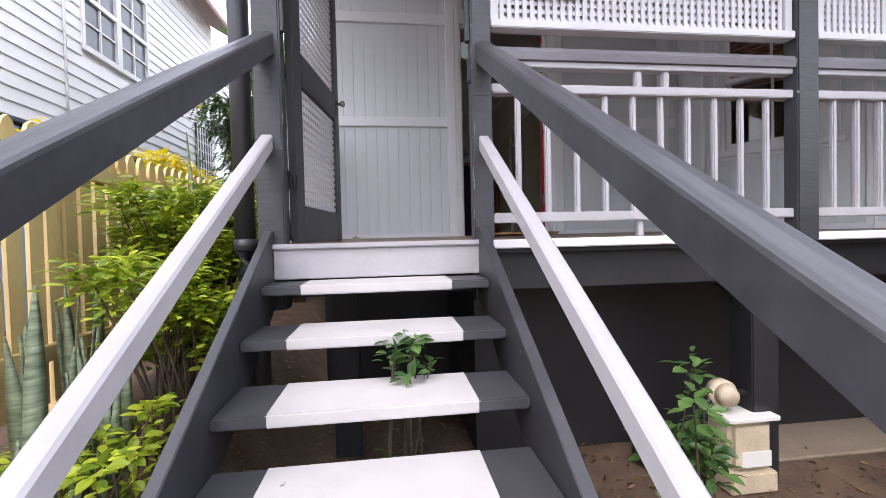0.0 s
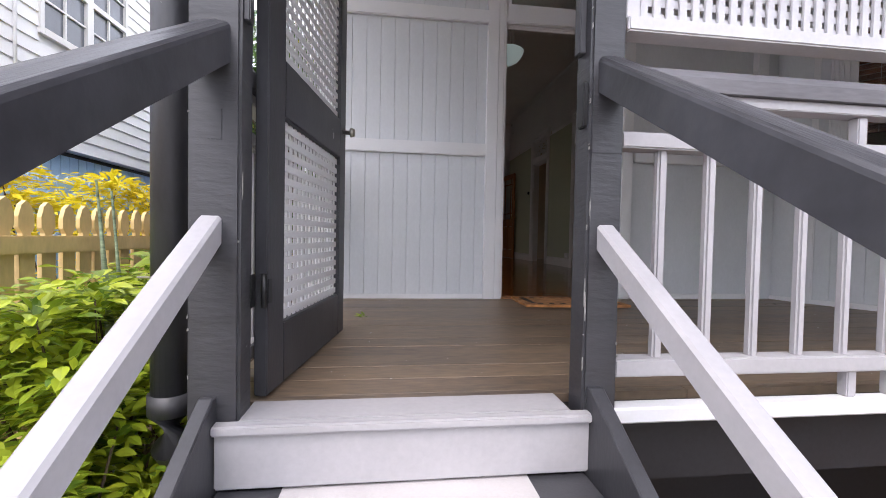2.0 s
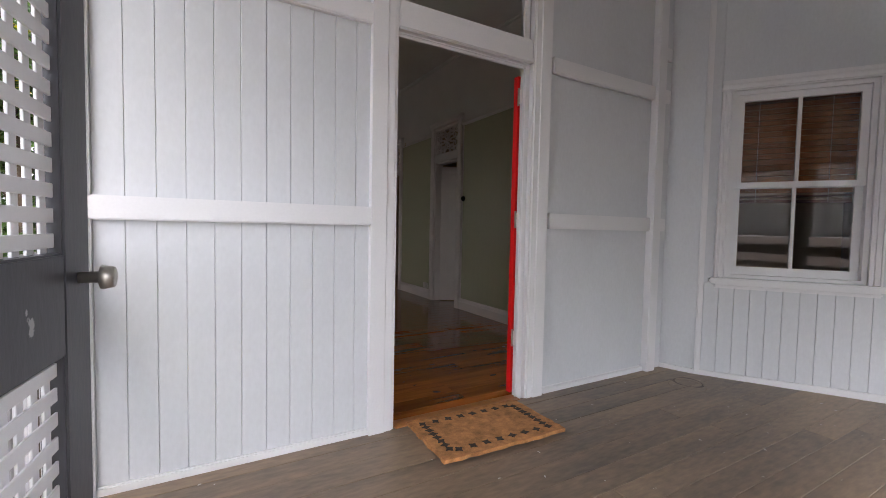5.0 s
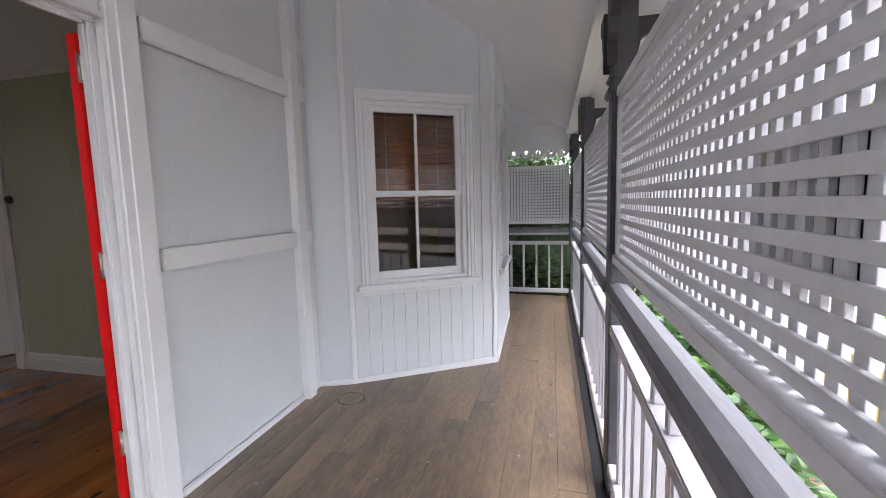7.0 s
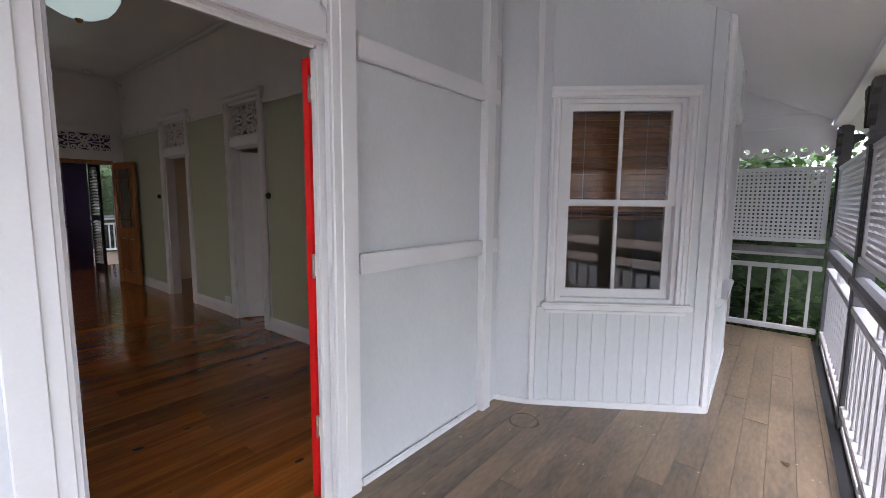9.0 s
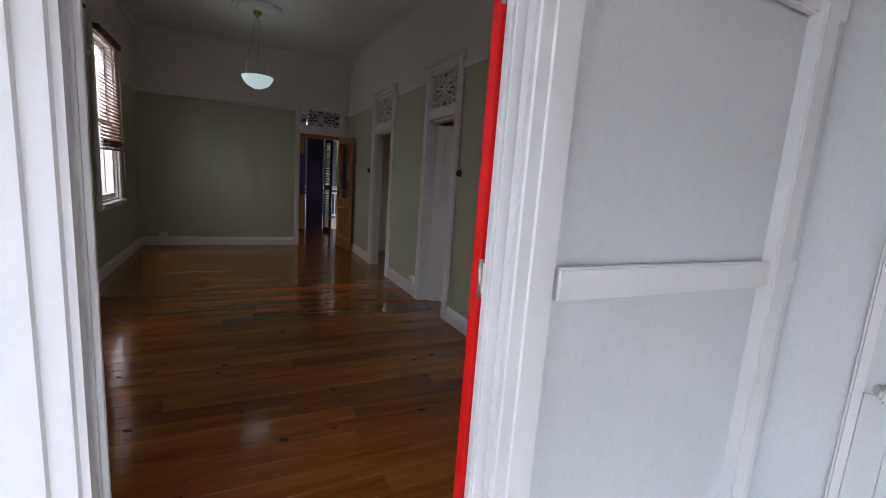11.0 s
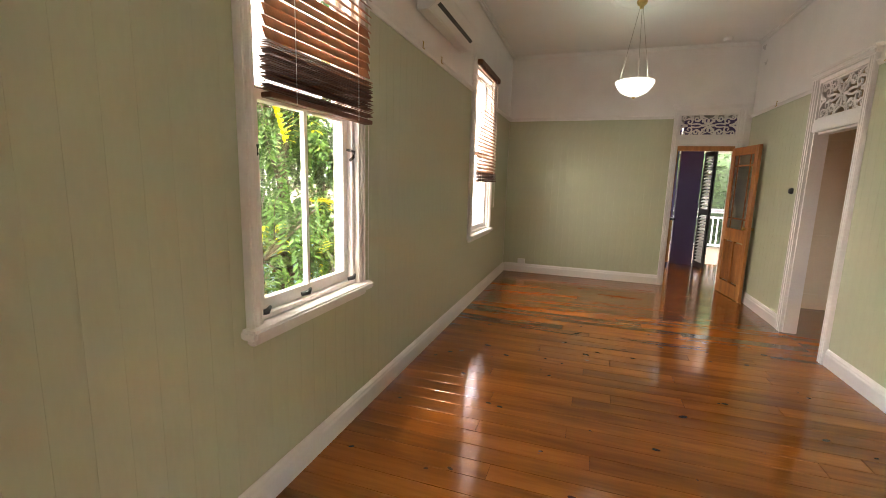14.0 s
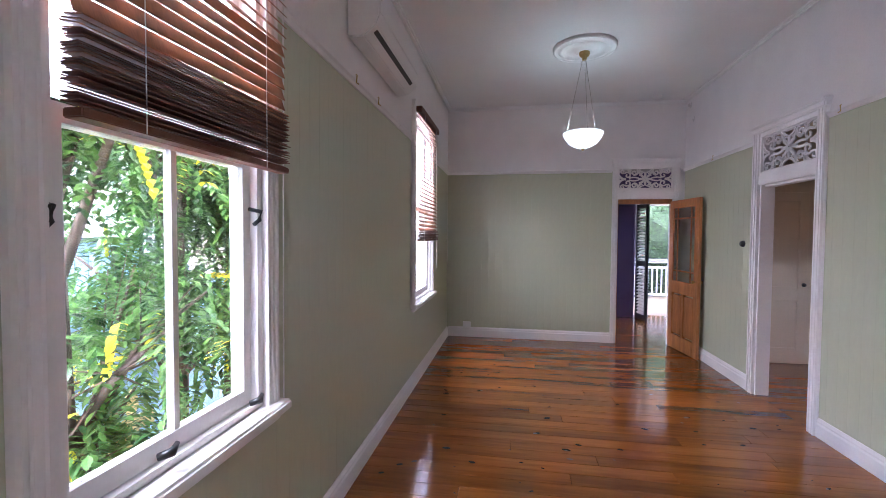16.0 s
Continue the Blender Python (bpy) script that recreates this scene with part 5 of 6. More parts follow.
# ---- room fixtures ----
LX, LY = 1.885, 7.62
lamp = thing("pendant_lamp", (LX, LY, 2.44), "lit opal glass bowl pendant on three brass rods", "pendant lamp")
lathe("ceiling_rose", CEIL, lamp, LX, LY, [(0.0, CE - 0.05), (0.09, CE - 0.05), (0.11, CE - 0.03), (0.2, CE - 0.028), (0.22, CE - 0.04), (0.25, CE - 0.04), (0.27, CE - 0.02), (0.29, CE - 0.035), (0.31, CE - 0.03), (0.315, CE - 0.001)], 40, "white moulded ceiling rose")
lathe("canopy", BRASS, lamp, LX, LY, [(0.0, 3.34), (0.02, 3.34), (0.025, 3.365), (0.045, 3.38), (0.055, 3.405), (0.05, 3.425)])
for k in range(3):
    a = 0.6 + k * 2.0944
    rod("rod", STEEL, lamp, [(LX + 0.018 * math.cos(a), LY + 0.018 * math.sin(a), 3.35), (LX + 0.175 * math.cos(a), LY + 0.175 * math.sin(a), 2.61)], 0.0028, 6)
lathe("bowl", SHADE_GLASS, lamp, LX, LY, [(0.19, 2.61), (0.198, 2.605), (0.195, 2.585), (0.175, 2.545), (0.14, 2.5), (0.09, 2.47), (0.03, 2.448), (0.0, 2.446)], 36, "glowing opal glass bowl")
lathe("finial", BRASS, lamp, LX, LY, [(0.0, 2.425), (0.012, 2.43), (0.018, 2.44), (0.02, 2.448)], 16)
lathe("bulb", BULB, lamp, LX, LY, [(0.0, 2.52), (0.03, 2.54), (0.04, 2.565), (0.03, 2.58), (0.015, 2.58), (0.0, 2.6)], 16)

lamp_b = copy_thing(lamp, Matrix.Translation((1.8, 3.6, 2.44)))

ac = thing("air_conditioner", (0.3, 6.0, 2.73), "cream split-system air conditioner on the wall", "air conditioner")
bm = bmesh.new()
prism(bm, [(L, 2.73), (0.3, 2.73), (0.375, 2.79), (0.4, 2.85), (0.395, 3.0), (0.37, 3.03), (L, 3.04)], "y", 5.5, 6.6)
bmesh.ops.bevel(bm, geom=bm.edges[:], offset=0.008, segments=2, affect="EDGES")
part("body", bm, CEIL, ac)
box("front_flap", CEIL, ac, 0.39, 0.404, 5.5, 6.52, 2.86, 3.0, bev=0.004)
box("outlet_vane", IRON, ac, 0.34, 0.372, 5.55, 6.47, 2.777, 2.783, bev=0.002, m=Matrix.Translation((0.36, 0, 2.78)) @ pose(0, 0, 0, 0, -42, 0) @ Matrix.Translation((-0.36, 0, -2.78)), label="dark air outlet slot")


def dimmer(y, z, label):
    o = thing("dimmer_switch", (R, y, z), label, "switch", "black wall switches")
    bm = bmesh.new()
    tube(bm, [(R - 0.001, y, z), (R - 0.012, y, z), (R - 0.03, y, z), (R - 0.034, y, z)], [0.035, 0.034, 0.026, 0.02], 20)
    part("knob", bm, IRON, o, smooth=True)


dimmer(4.79, 1.495, "round black switch on the green wall")
dimmer(7.94, 1.485, "round black switch on the green wall")
for nm, rr in (("power_outlet", (0.45, 0.57, F - 0.03, F, 0.15, 0.23)), ("power_outlet", (R - 0.03, R, 5.77, 5.88, 0.16, 0.24))):
    o = thing(nm, (rr[0], rr[2], rr[4]), "white plastic power outlet above the skirting", "power outlet", "power outlets")
    box("plate", PLASTIC, o, *rr, bev=0.004)
smoke = thing("smoke_alarm", (3.1, 9.3, CE), "round white smoke alarm on the ceiling", "smoke alarm")
lathe("cover", PLASTIC, smoke, 3.1, 9.3, [(0.0, CE - 0.045), (0.04, CE - 0.045), (0.055, CE - 0.035), (0.06, CE - 0.001)], 24)
for y, q in ((5.55, 0), (5.98, 0), (3.2, 1), (6.6, 1), (8.6, 1), (2.7, 0)):
    x = L + 0.035 if q == 0 else R - 0.035
    o = thing("picture_hook", (x, y, PR), "small brass picture hook on the rail", "hook", "picture hooks")
    rod("hook", BRASS, o, [(x, y, PR + 0.035), (x + (0.008 if q == 0 else -0.008), y, PR + 0.03), (x + (0.004 if q == 0 else -0.004), y, PR - 0.015), (x + (0.02 if q == 0 else -0.02), y, PR - 0.025)], 0.004, 6)
stop = thing("door_stop", (3.43, 3.26, 0), "black rubber ring lying beside the skirting", "door stop")
bm = bmesh.new()
tube(bm, [(3.43 + 0.04 * math.cos(6.28318 * k / 20), 3.26 + 0.02 * math.sin(6.28318 * k / 20), 0.045 + 0.038 * math.sin(6.28318 * k / 20)) for k in range(21)], 0.009, 8, cap=False)
part("ring", bm, IRON, stop, smooth=True)
w1 = thing("blind_cord", (L + 0.1, 8.24, 1.0), "cream blind pull cord beside the window", "cord")
rod("cord", PLASTIC, w1, [(L + 0.06, 8.21, 2.75), (L + 0.07, 8.215, 1.15)], 0.004, 6)
w1 = thing("blind_cord", (L + 0.1, 4.8, 1.0), "cream blind pull cord beside the window", "cord")
rod("cord", PLASTIC, w1, [(L + 0.05, 4.69, 2.75), (L + 0.04, 4.696, 0.85)], 0.003, 6)

# ---- kitchen end ----
cab = thing("kitchen_cabinet", (2.6, 11.6, 0), "honey timber kitchen base cabinet with dark benchtop", "cabinet")
box("body", KITCHEN, cab, 1.2, 3.02, 11.3, 11.88, 0.08, 0.88, bev=0.004)
for k in range(4):
    d = box("door", KITCHEN, cab, 1.22 + k * 0.45, 1.65 + k * 0.45, 11.278, 11.299, 0.12, 0.84, bev=0.005)
    rod("handle", STEEL, d, [(1.6 + k * 0.45, 11.26, 0.6), (1.6 + k * 0.45, 11.26, 0.72)], 0.006, 8)
top = thing("benchtop", (2.1, 11.58, 0.88), "dark stone kitchen benchtop", "benchtop")
box("slab", BLACK, top, 1.18, 3.06, 11.25, 11.895, 0.881, 0.92, bev=0.006)
cab2 = thing("wall_cabinet", (2.1, 11.7, 1.75), "honey timber kitchen wall cabinet", "cabinet")
box("body", KITCHEN, cab2, 1.2, 3.02, 11.5, 11.895, 1.8, 2.5, bev=0.004)
for k in range(4):
    box("door", KITCHEN, cab2, 1.22 + k * 0.45, 1.65 + k * 0.45, 11.478, 11.499, 1.82, 2.48, bev=0.005)


def louvre_door(x0, y0, ang, w, frame_mat, slat_mat, label):
    o = thing("louvre_door", (x0, y0, 0), label, "door", "louvred back doors")
    m = Matrix.Translation((x0, y0, 0)) @ pose(0, 0, 0, 0, 0, ang)
    boxes("door_frame", frame_mat, o, [(0, 0.06, -0.02, 0.02, 0, 2.15), (w - 0.06, w, -0.02, 0.02, 0, 2.15), (0.06, w - 0.06, -0.02, 0.02, 0, 0.1), (0.06, w - 0.06, -0.02, 0.02, 1.0, 1.1), (0.06, w - 0.06, -0.02, 0.02, 2.07, 2.15)], m=m)
    for a, b in ((0.1, 1.0), (1.1, 2.07)):
        n = int((b - a) / 0.06)
        for k in range(n):
            z = a + (k + .5) * (b - a) / n
            box("louvre", slat_mat, o, 0.06, w - 0.06, -0.03, 0.03, z - 0.004, z + 0.004, bev=0, m=m @ Matrix.Translation((0, 0, z)) @ pose(0, 0, 0, 35, 0, 0) @ Matrix.Translation((0, 0, -z)))
    return o


louvre_door(3.535, 11.69, -80, 0.42, IRON, PLASTIC, "black framed louvred screen door standing open")
louvre_door(4.3, 11.83, 80, 0.5, PLASTIC, PLASTIC, "white louvred door standing open")
balustrade("balustrade", frame_at(0, 14.6, 1, 0), 2.2, 6.4, -0.02, "white back deck balustrade", step=0.11)
bp = thing("verandah_post", (4.35, 14.6, -0.02), "charcoal painted back deck post", "post", "verandah posts")
box("shaft", GREY, bp, 4.3, 4.4, 14.66, 14.76, -0.3, 2.5, bev=0.005)

# ---- under the house ----
solid("wall_under_house", BLACK, [(-0.02, 1.24, 2.06, 2.12, GROUND - 0.1, -0.02), (1.2, 1.24, 0.75, 2.06, GROUND - 0.1, -0.11), (1.2, 7.3, 0.7, 0.75, GROUND - 0.1, -0.11), (0.0, 0.05, 2.1, 9.6, GROUND - 0.1, -0.02)], "black boarded base of the house", "wall")
for x, y in ((2.85, 0.14), (0.3, 0.9), (5.0, 0.14)):
    s = thing("house_stump", (x, y, GROUND), "black timber stump with metal ant cap", "stump", "house stumps")
    box("stump", BLACK, s, x - 0.09, x + 0.09, y - 0.09, y + 0.09, GROUND - 0.05, -0.345, bev=0.008)
    bm = bmesh.new()
    lo = [(-.09, -.42), (.09, -.42)]
    v0 = [bm.verts.new((x + a, y + b, -0.365)) for a, b in ((-.15, -.15), (.15, -.15), (.15, .15), (-.15, .15))]
    v1 = [bm.verts.new((x + a, y + b, -0.335)) for a, b in ((-.095, -.095), (.095, -.095), (.095, .095), (-.095, .095))]
    for i in range(4):
        bm.faces.new((v0[i], v0[(i + 1) % 4], v1[(i + 1) % 4], v1[i]))
    bm.faces.new(v1)
    part("ant_cap", bm, STEEL, s, "folded galvanised ant cap")
    box("bearer_block", BLACK, s, x - 0.09, x + 0.09, y - 0.075, y + 0.075, -0.335, -0.312, bev=0.004)

# gas meter on a block stack

gm = thing("gas_meter", (2.82, 0.1, GROUND), "beige gas meter with regulator and pipes", "gas meter")
box("base_box", METER, gm, 2.66, 2.96, -0.02, 0.24, GROUND, GROUND + 0.12, bev=0.008)
box("meter_body", METER, gm, 2.67, 2.95, 0.0, 0.22, GROUND + 0.12, GROUND + 0.42, bev=0.03)
box("lid", PLASTIC, gm, 2.65, 2.98, -0.02, 0.24, GROUND + 0.42, GROUND + 0.45, bev=0.006)
box("sticker", PLASTIC, gm, 2.74, 2.93, -0.004, 0.002, GROUND + 0.15, GROUND + 0.24, bev=0.0)
rod("regulator", METER, gm, [(2.7, 0.08, GROUND + 0.56), (2.7, 0.14, GROUND + 0.56)], 0.085, 20)
rod("regulator_cap", METER, gm, [(2.7, 0.02, GROUND + 0.56), (2.7, 0.08, GROUND + 0.56)], [0.05, 0.07], 18)
rod("pipe", IRON, gm, [(2.9, 0.1, GROUND + 0.45), (2.9, 0.1, GROUND + 0.52), (2.84, 0.1, GROUND + 0.56), (2.7, 0.11, GROUND + 0.56), (2.6, 0.11, GROUND + 0.5), (2.58, 0.11, GROUND)], 0.018, 10)
gm.location = (2.72, 0.1, GROUND)
hose = thing("garden_hose", (2.42, 0.4, GROUND), "black garden hose coiled on the ground", "hose")
pts = []
for k in range(90):
    a = k * 0.32
    pts.append((2.42 + (0.17 + 0.03 * math.sin(k * .7)) * math.cos(a), 0.4 + (0.16 + 0.03 * math.cos(k * .9)) * math.sin(a), GROUND + 0.03 + 0.0013 * k))
rod("coil", IRON, hose, pts, 0.011, 7)

# ---- picket fence, neighbour, blue fence ----
fence = thing("picket_fence", (-1.12, 1.0, -0.9), "cream painted timber picket fence with shaped tops", "fence")


def picket_mesh(name, w, h, mat):
    bm = bmesh.new()
    a = w / 2
    poly = [(-a, 0), (a, 0), (a, h - 0.19), (a * 0.55, h - 0.165), (a * 0.55, h - 0.145), (a, h - 0.12), (a, h - 0.07), (a * 0.6, h - 0.02), (0, h), (-a * 0.6, h - 0.02), (-a, h - 0.07), (-a, h - 0.12), (-a * 0.55, h - 0.145), (-a * 0.55, h - 0.165), (-a, h - 0.19)]
    prism(bm, poly, "x", -0.01, 0.01)
    me = bpy.data.meshes.new(name)
    bm.to_mesh(me)
    bm.free()
    me.materials.append(mat)
    return me


pm = picket_mesh("picket", 0.085, 1.4, PICKET)
rnd = random.Random(12)
for k in range(66):
    y = -2.4 + k * 0.118
    o = new("picket", pm)
    o.parent = fence
    o.matrix_basis = Matrix.Translation(-ORIGIN[fence.name]) @ Matrix.Translation((-1.1, y, -0.8 + rnd.uniform(-.006, .006))) @ pose(0, 0, 0, rnd.uniform(-.6, .6), 0, rnd.uniform(-1, 1))
for z in (-0.58, 0.36):
    box("rail", PICKET, fence, -1.088, -1.048, -2.5, 5.4, z, z + 0.08, bev=0.004)
for y in (-2.2, 0.2, 2.6, 5.0):
    box("fence_post", PICKET, fence, -1.21, -1.112, y, y + 0.09, -1.0, 0.5, bev=0.005)

neighbour = thing("neighbour_house", (-5.5, 6.0, -1.0), "white weatherboard neighbouring house with sash windows", "house")
NX = -3.6
box("wall", WEATHERBOARD, neighbour, -9.0, NX - 0.03, 0.5, 9.0, 1.5, 5.3, bev=0)
n = 23
for k in range(n):
    z = 1.5 + k * 0.168
    spans = [(0.5, 9.0)]
    if z + 0.168 > 2.78 and z < 4.35:
        spans = [(0.5, 4.4), (6.1, 9.0)]
    for a, b in spans:
        bm = bmesh.new()
        prism(bm, [(NX - 0.035, z), (NX + 0.012, z), (NX - 0.008, z + 0.172), (NX - 0.035, z + 0.172)], "y", a, b)
        part("weatherboard", bm, WEATHERBOARD, neighbour)
box("wall_base", BLACK, neighbour, -8.8, NX - 0.16, 0.6, 8.9, -1.2, 1.5, bev=0)
for k in range(52):
    box("base_board", BLUE, neighbour, NX - 0.14, NX - 0.12, 0.6 + k * 0.16, 0.745 + k * 0.16, -1.1, 1.44, bev=0)
win = box("window", PLASTIC, neighbour, NX - 0.06, NX - 0.029, 4.4, 6.1, 2.78, 4.35, bev=0)
rows = []
for a, b in ((4.4, 5.25), (5.25, 6.1)):
    rows += [(NX - 0.03, NX + 0.03, a, a + 0.06, 2.78, 4.35), (NX - 0.03, NX + 0.03, b - 0.06, b, 2.78, 4.35), (NX - 0.03, NX + 0.035, a + .06, b - .06, 2.78, 2.86), (NX - 0.03, NX + 0.03, a + .06, b - .06, 3.53, 3.6), (NX - 0.03, NX + 0.03, a + .06, b - .06, 4.27, 4.35)]
    c = (a + b) / 2
    rows += [(NX - 0.03, NX + 0.012, c - .012, c + .012, 2.86, 3.53), (NX - 0.03, NX + 0.012, c - .012, c + .012, 3.6, 4.27), (NX - 0.03, NX + 0.011, a + .06, b - .06, 3.19, 3.215), (NX - 0.03, NX + 0.011, a + .06, b - .06, 3.92, 3.945)]
boxes("frame", PLASTIC, win, rows)
box("pane", surface("dim_window_pane", rgb(0.16, 0.17, 0.19), 0.12, vary=0.2, scale=2), win, NX - 0.029, NX - 0.015, 4.45, 6.05, 2.8, 4.3, bev=0)
rod("conduit", WEATHERBOARD, neighbour, [(NX + 0.03, 4.05, 1.5), (NX + 0.03, 4.05, 5.2)], 0.018, 8)
bm = bmesh.new()
prism(bm, [(NX + 0.5, 5.15), (NX + 0.5, 5.25), (-6.3, 7.2), (-9.6, 5.25), (-9.6, 5.15), (-6.3, 7.05)], "y", 0.2, 9.4)
part("roof", bm, surface("red_roof_tin", rgb(0.22, 0.12, 0.09), 0.6, vary=0.15), neighbour, "dull red-brown metal roof")
boxes("security_grille", PLASTIC, neighbour, [(NX + 0.05, NX + 0.06, 7.9 + k * 0.13, 7.93 + k * 0.13, 0.9, 2.7) for k in range(7)] + [(NX + 0.05, NX + 0.06, 7.9, 8.71, 0.9 + k * 0.2, 0.92 + k * 0.2) for k in range(10)])
box("dark_window", BLACK, neighbour, NX - 0.02, NX + 0.03, 7.9, 8.71, 0.9, 2.7, bev=0)
bf = thing("blue_fence", (-2.65, 6.0, -0.9), "blue painted timber paling fence with rounded tops", "fence")
pb = picket_mesh("paling", 0.1, 1.68, BLUE)
for k in range(60):
    o = new("paling", pb)
    o.parent = bf
    o.matrix_basis = Matrix.Translation(-ORIGIN[bf.name]) @ Matrix.Translation((-2.65, 2.0 + k * 0.112, -0.68))
for z in (-0.3, 0.75):
    box("rail", BLUE, bf, -2.72, -2.662, 1.9, 8.8, z, z + 0.07, bev=0.003)


# ---- plants ----
def shrub(name, label, c, size, count, mat, leaf=(0.075, 0.03), seed=1, category="shrub", clumps=22, stem=True, core=False):
    """Twigs with leaf whorls at their ends over an uneven mound."""
    rnd = random.Random(seed)
    g = thing(name, (c[0], c[1], ground_z(c[0], c[1])), label, category)
    bs, bl = bmesh.new(), bmesh.new()
    base = Vector((c[0], c[1], ground_z(c[0], c[1])))
    ends = []
    for k in range(clumps):
        a, r = rnd.uniform(0, 6.283), rnd.uniform(0.1, 1) ** 0.6
        e = Vector((c[0] + size[0] * r * math.cos(a), c[1] + size[1] * r * math.sin(a), c[2] + size[2] * rnd.uniform(-0.9, 1) * (1.15 - 0.55 * r)))
        ends.append(e)
        mid = base.lerp(e, 0.5) + Vector((rnd.uniform(-.06, .06), rnd.uniform(-.06, .06), 0.05))
        if stem:
            tube(bs, [base + Vector((rnd.uniform(-.06, .06), rnd.uniform(-.06, .06), -.03)), mid, e], [0.012, 0.007, 0.003], 5)
    for k in range(count):
        e = rnd.choice(ends)
        q = Vector((rnd.gauss(0, 1), rnd.gauss(0, 1), rnd.gauss(0, 0.8)))
        p = e + Vector((q.x * size[0], q.y * size[1], q.z * size[2])) * 0.13
        d = Vector((q.x, q.y, rnd.uniform(-0.25, 0.7)))
        ln = leaf[0] * rnd.uniform(0.6, 1.25)
        flat_leaf(bl, p, d, (rnd.uniform(-.5, .5), rnd.uniform(-.5, .5), 1), ln, leaf[1] * ln / leaf[0], 0.2)
    # added dark lump that keeps the sky from showing through the leaves
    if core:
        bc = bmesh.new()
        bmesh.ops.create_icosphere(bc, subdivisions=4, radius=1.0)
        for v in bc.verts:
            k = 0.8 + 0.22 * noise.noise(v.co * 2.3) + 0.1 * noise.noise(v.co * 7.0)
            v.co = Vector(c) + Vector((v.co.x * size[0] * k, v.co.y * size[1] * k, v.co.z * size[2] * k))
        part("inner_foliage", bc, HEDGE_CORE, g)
    if stem:
        part("stem", bs, BARK, g)
    else:
        bs.free()
    part("foliage", bl, mat, g)
    return g


shrub("garden_shrub", "bright green leafy garden shrub beside the stairs", (-0.5, 0.5, 0.02), (0.36, 0.5, 0.38), 4200, LEAF, (0.065, 0.03), 1, clumps=34)
shrub("garden_shrub", "bright green leafy garden shrub beside the stairs", (-0.38, -0.1, -0.32), (0.27, 0.5, 0.34), 3600, LEAF, (0.062, 0.029), 2, clumps=32)
shrub("garden_shrub", "bright green leafy garden shrub against the fence", (-0.72, 0.9, 0.05), (0.3, 0.6, 0.32), 3000, LEAF, (0.065, 0.03), 3, clumps=30)
shrub("garden_shrub", "low green shrub at the foot of the stairs", (-0.3, -0.75, -0.72), (0.16, 0.32, 0.16), 420, LEAF, (0.055, 0.03), 4)
shrub("golden_shrub", "yellow-leaved shrub behind the picket fence", (-1.6, 1.9, 0.42), (0.36, 1.5, 0.4), 3600, LEAF_YELLOW, (0.08, 0.035), 5)
shrub("golden_shrub", "yellow-leaved shrub behind the picket fence", (-1.6, 4.2, 0.42), (0.36, 1.2, 0.4), 2400, LEAF_YELLOW, (0.08, 0.035), 6)
shrub("rose_bush", "young rose shoot growing between the stair treads", (0.66, -0.62, -0.47), (0.12, 0.05, 0.16), 70, LEAF_ROSE, (0.058, 0.036), 7, "rose bush", 7)
shrub("rose_bush", "green rose bush growing beside the stairs", (1.9, -0.52, -0.98), (0.2, 0.17, 0.4), 360, LEAF_ROSE, (0.075, 0.045), 8, "rose bush", 14)
shrub("weed", "low green weeds under the stairs", (1.5, -0.2, -1.5), (0.3, 0.25, 0.06), 130, LEAF_ROSE, (0.05, 0.025), 9, "weeds", 10)
shrub("weed", "low green weeds under the stairs", (0.4, 0.5, -1.5), (0.4, 0.25, 0.05), 90, LEAF_ROSE, (0.05, 0.02), 10, "weeds", 10)


def snake_plant(c, count, seed, tall=0.6):
    rnd = random.Random(seed)
    g = thing("snake_plant", (c[0], c[1], ground_z(*c)), "mottled grey-green snake plant in the garden bed", "snake plant", "snake plants")
    for k in range(count):
        a = rnd.uniform(0, 6.28)
        bx, by = c[0] + rnd.uniform(-.09, .09), c[1] + rnd.uniform(-.12, .12)
        h = tall * rnd.uniform(0.6, 1.1)
        lean = Vector((math.cos(a) * rnd.uniform(.02, .16), math.sin(a) * rnd.uniform(.02, .16), 1))
        z0 = ground_z(bx, by) - 0.02
        bm = bmesh.new()
        prev = None
        side = Vector((math.cos(a + 1.6), math.sin(a + 1.6), 0))
        out = Vector((math.cos(a), math.sin(a), 0))
        for i in range(9):
            t = i / 8
            w = 0.042 * (0.6 + 1.2 * t - 1.75 * t * t) + 0.002
            p = Vector((bx, by, z0)) + lean * (h * t)
            tw = 0.6 * t
            s = side * math.cos(tw) + out * math.sin(tw)
            row = [bm.verts.new(p - s * w), bm.verts.new(p + out * 0.008), bm.verts.new(p + s * w), bm.verts.new(p - out * 0.004)]
            if prev:
                for j in range(4):
                    bm.faces.new((prev[j], prev[(j + 1) % 4], row[(j + 1) % 4], row[j]))
            prev = row
        part("leaf", bm, SNAKE, g, smooth=True)


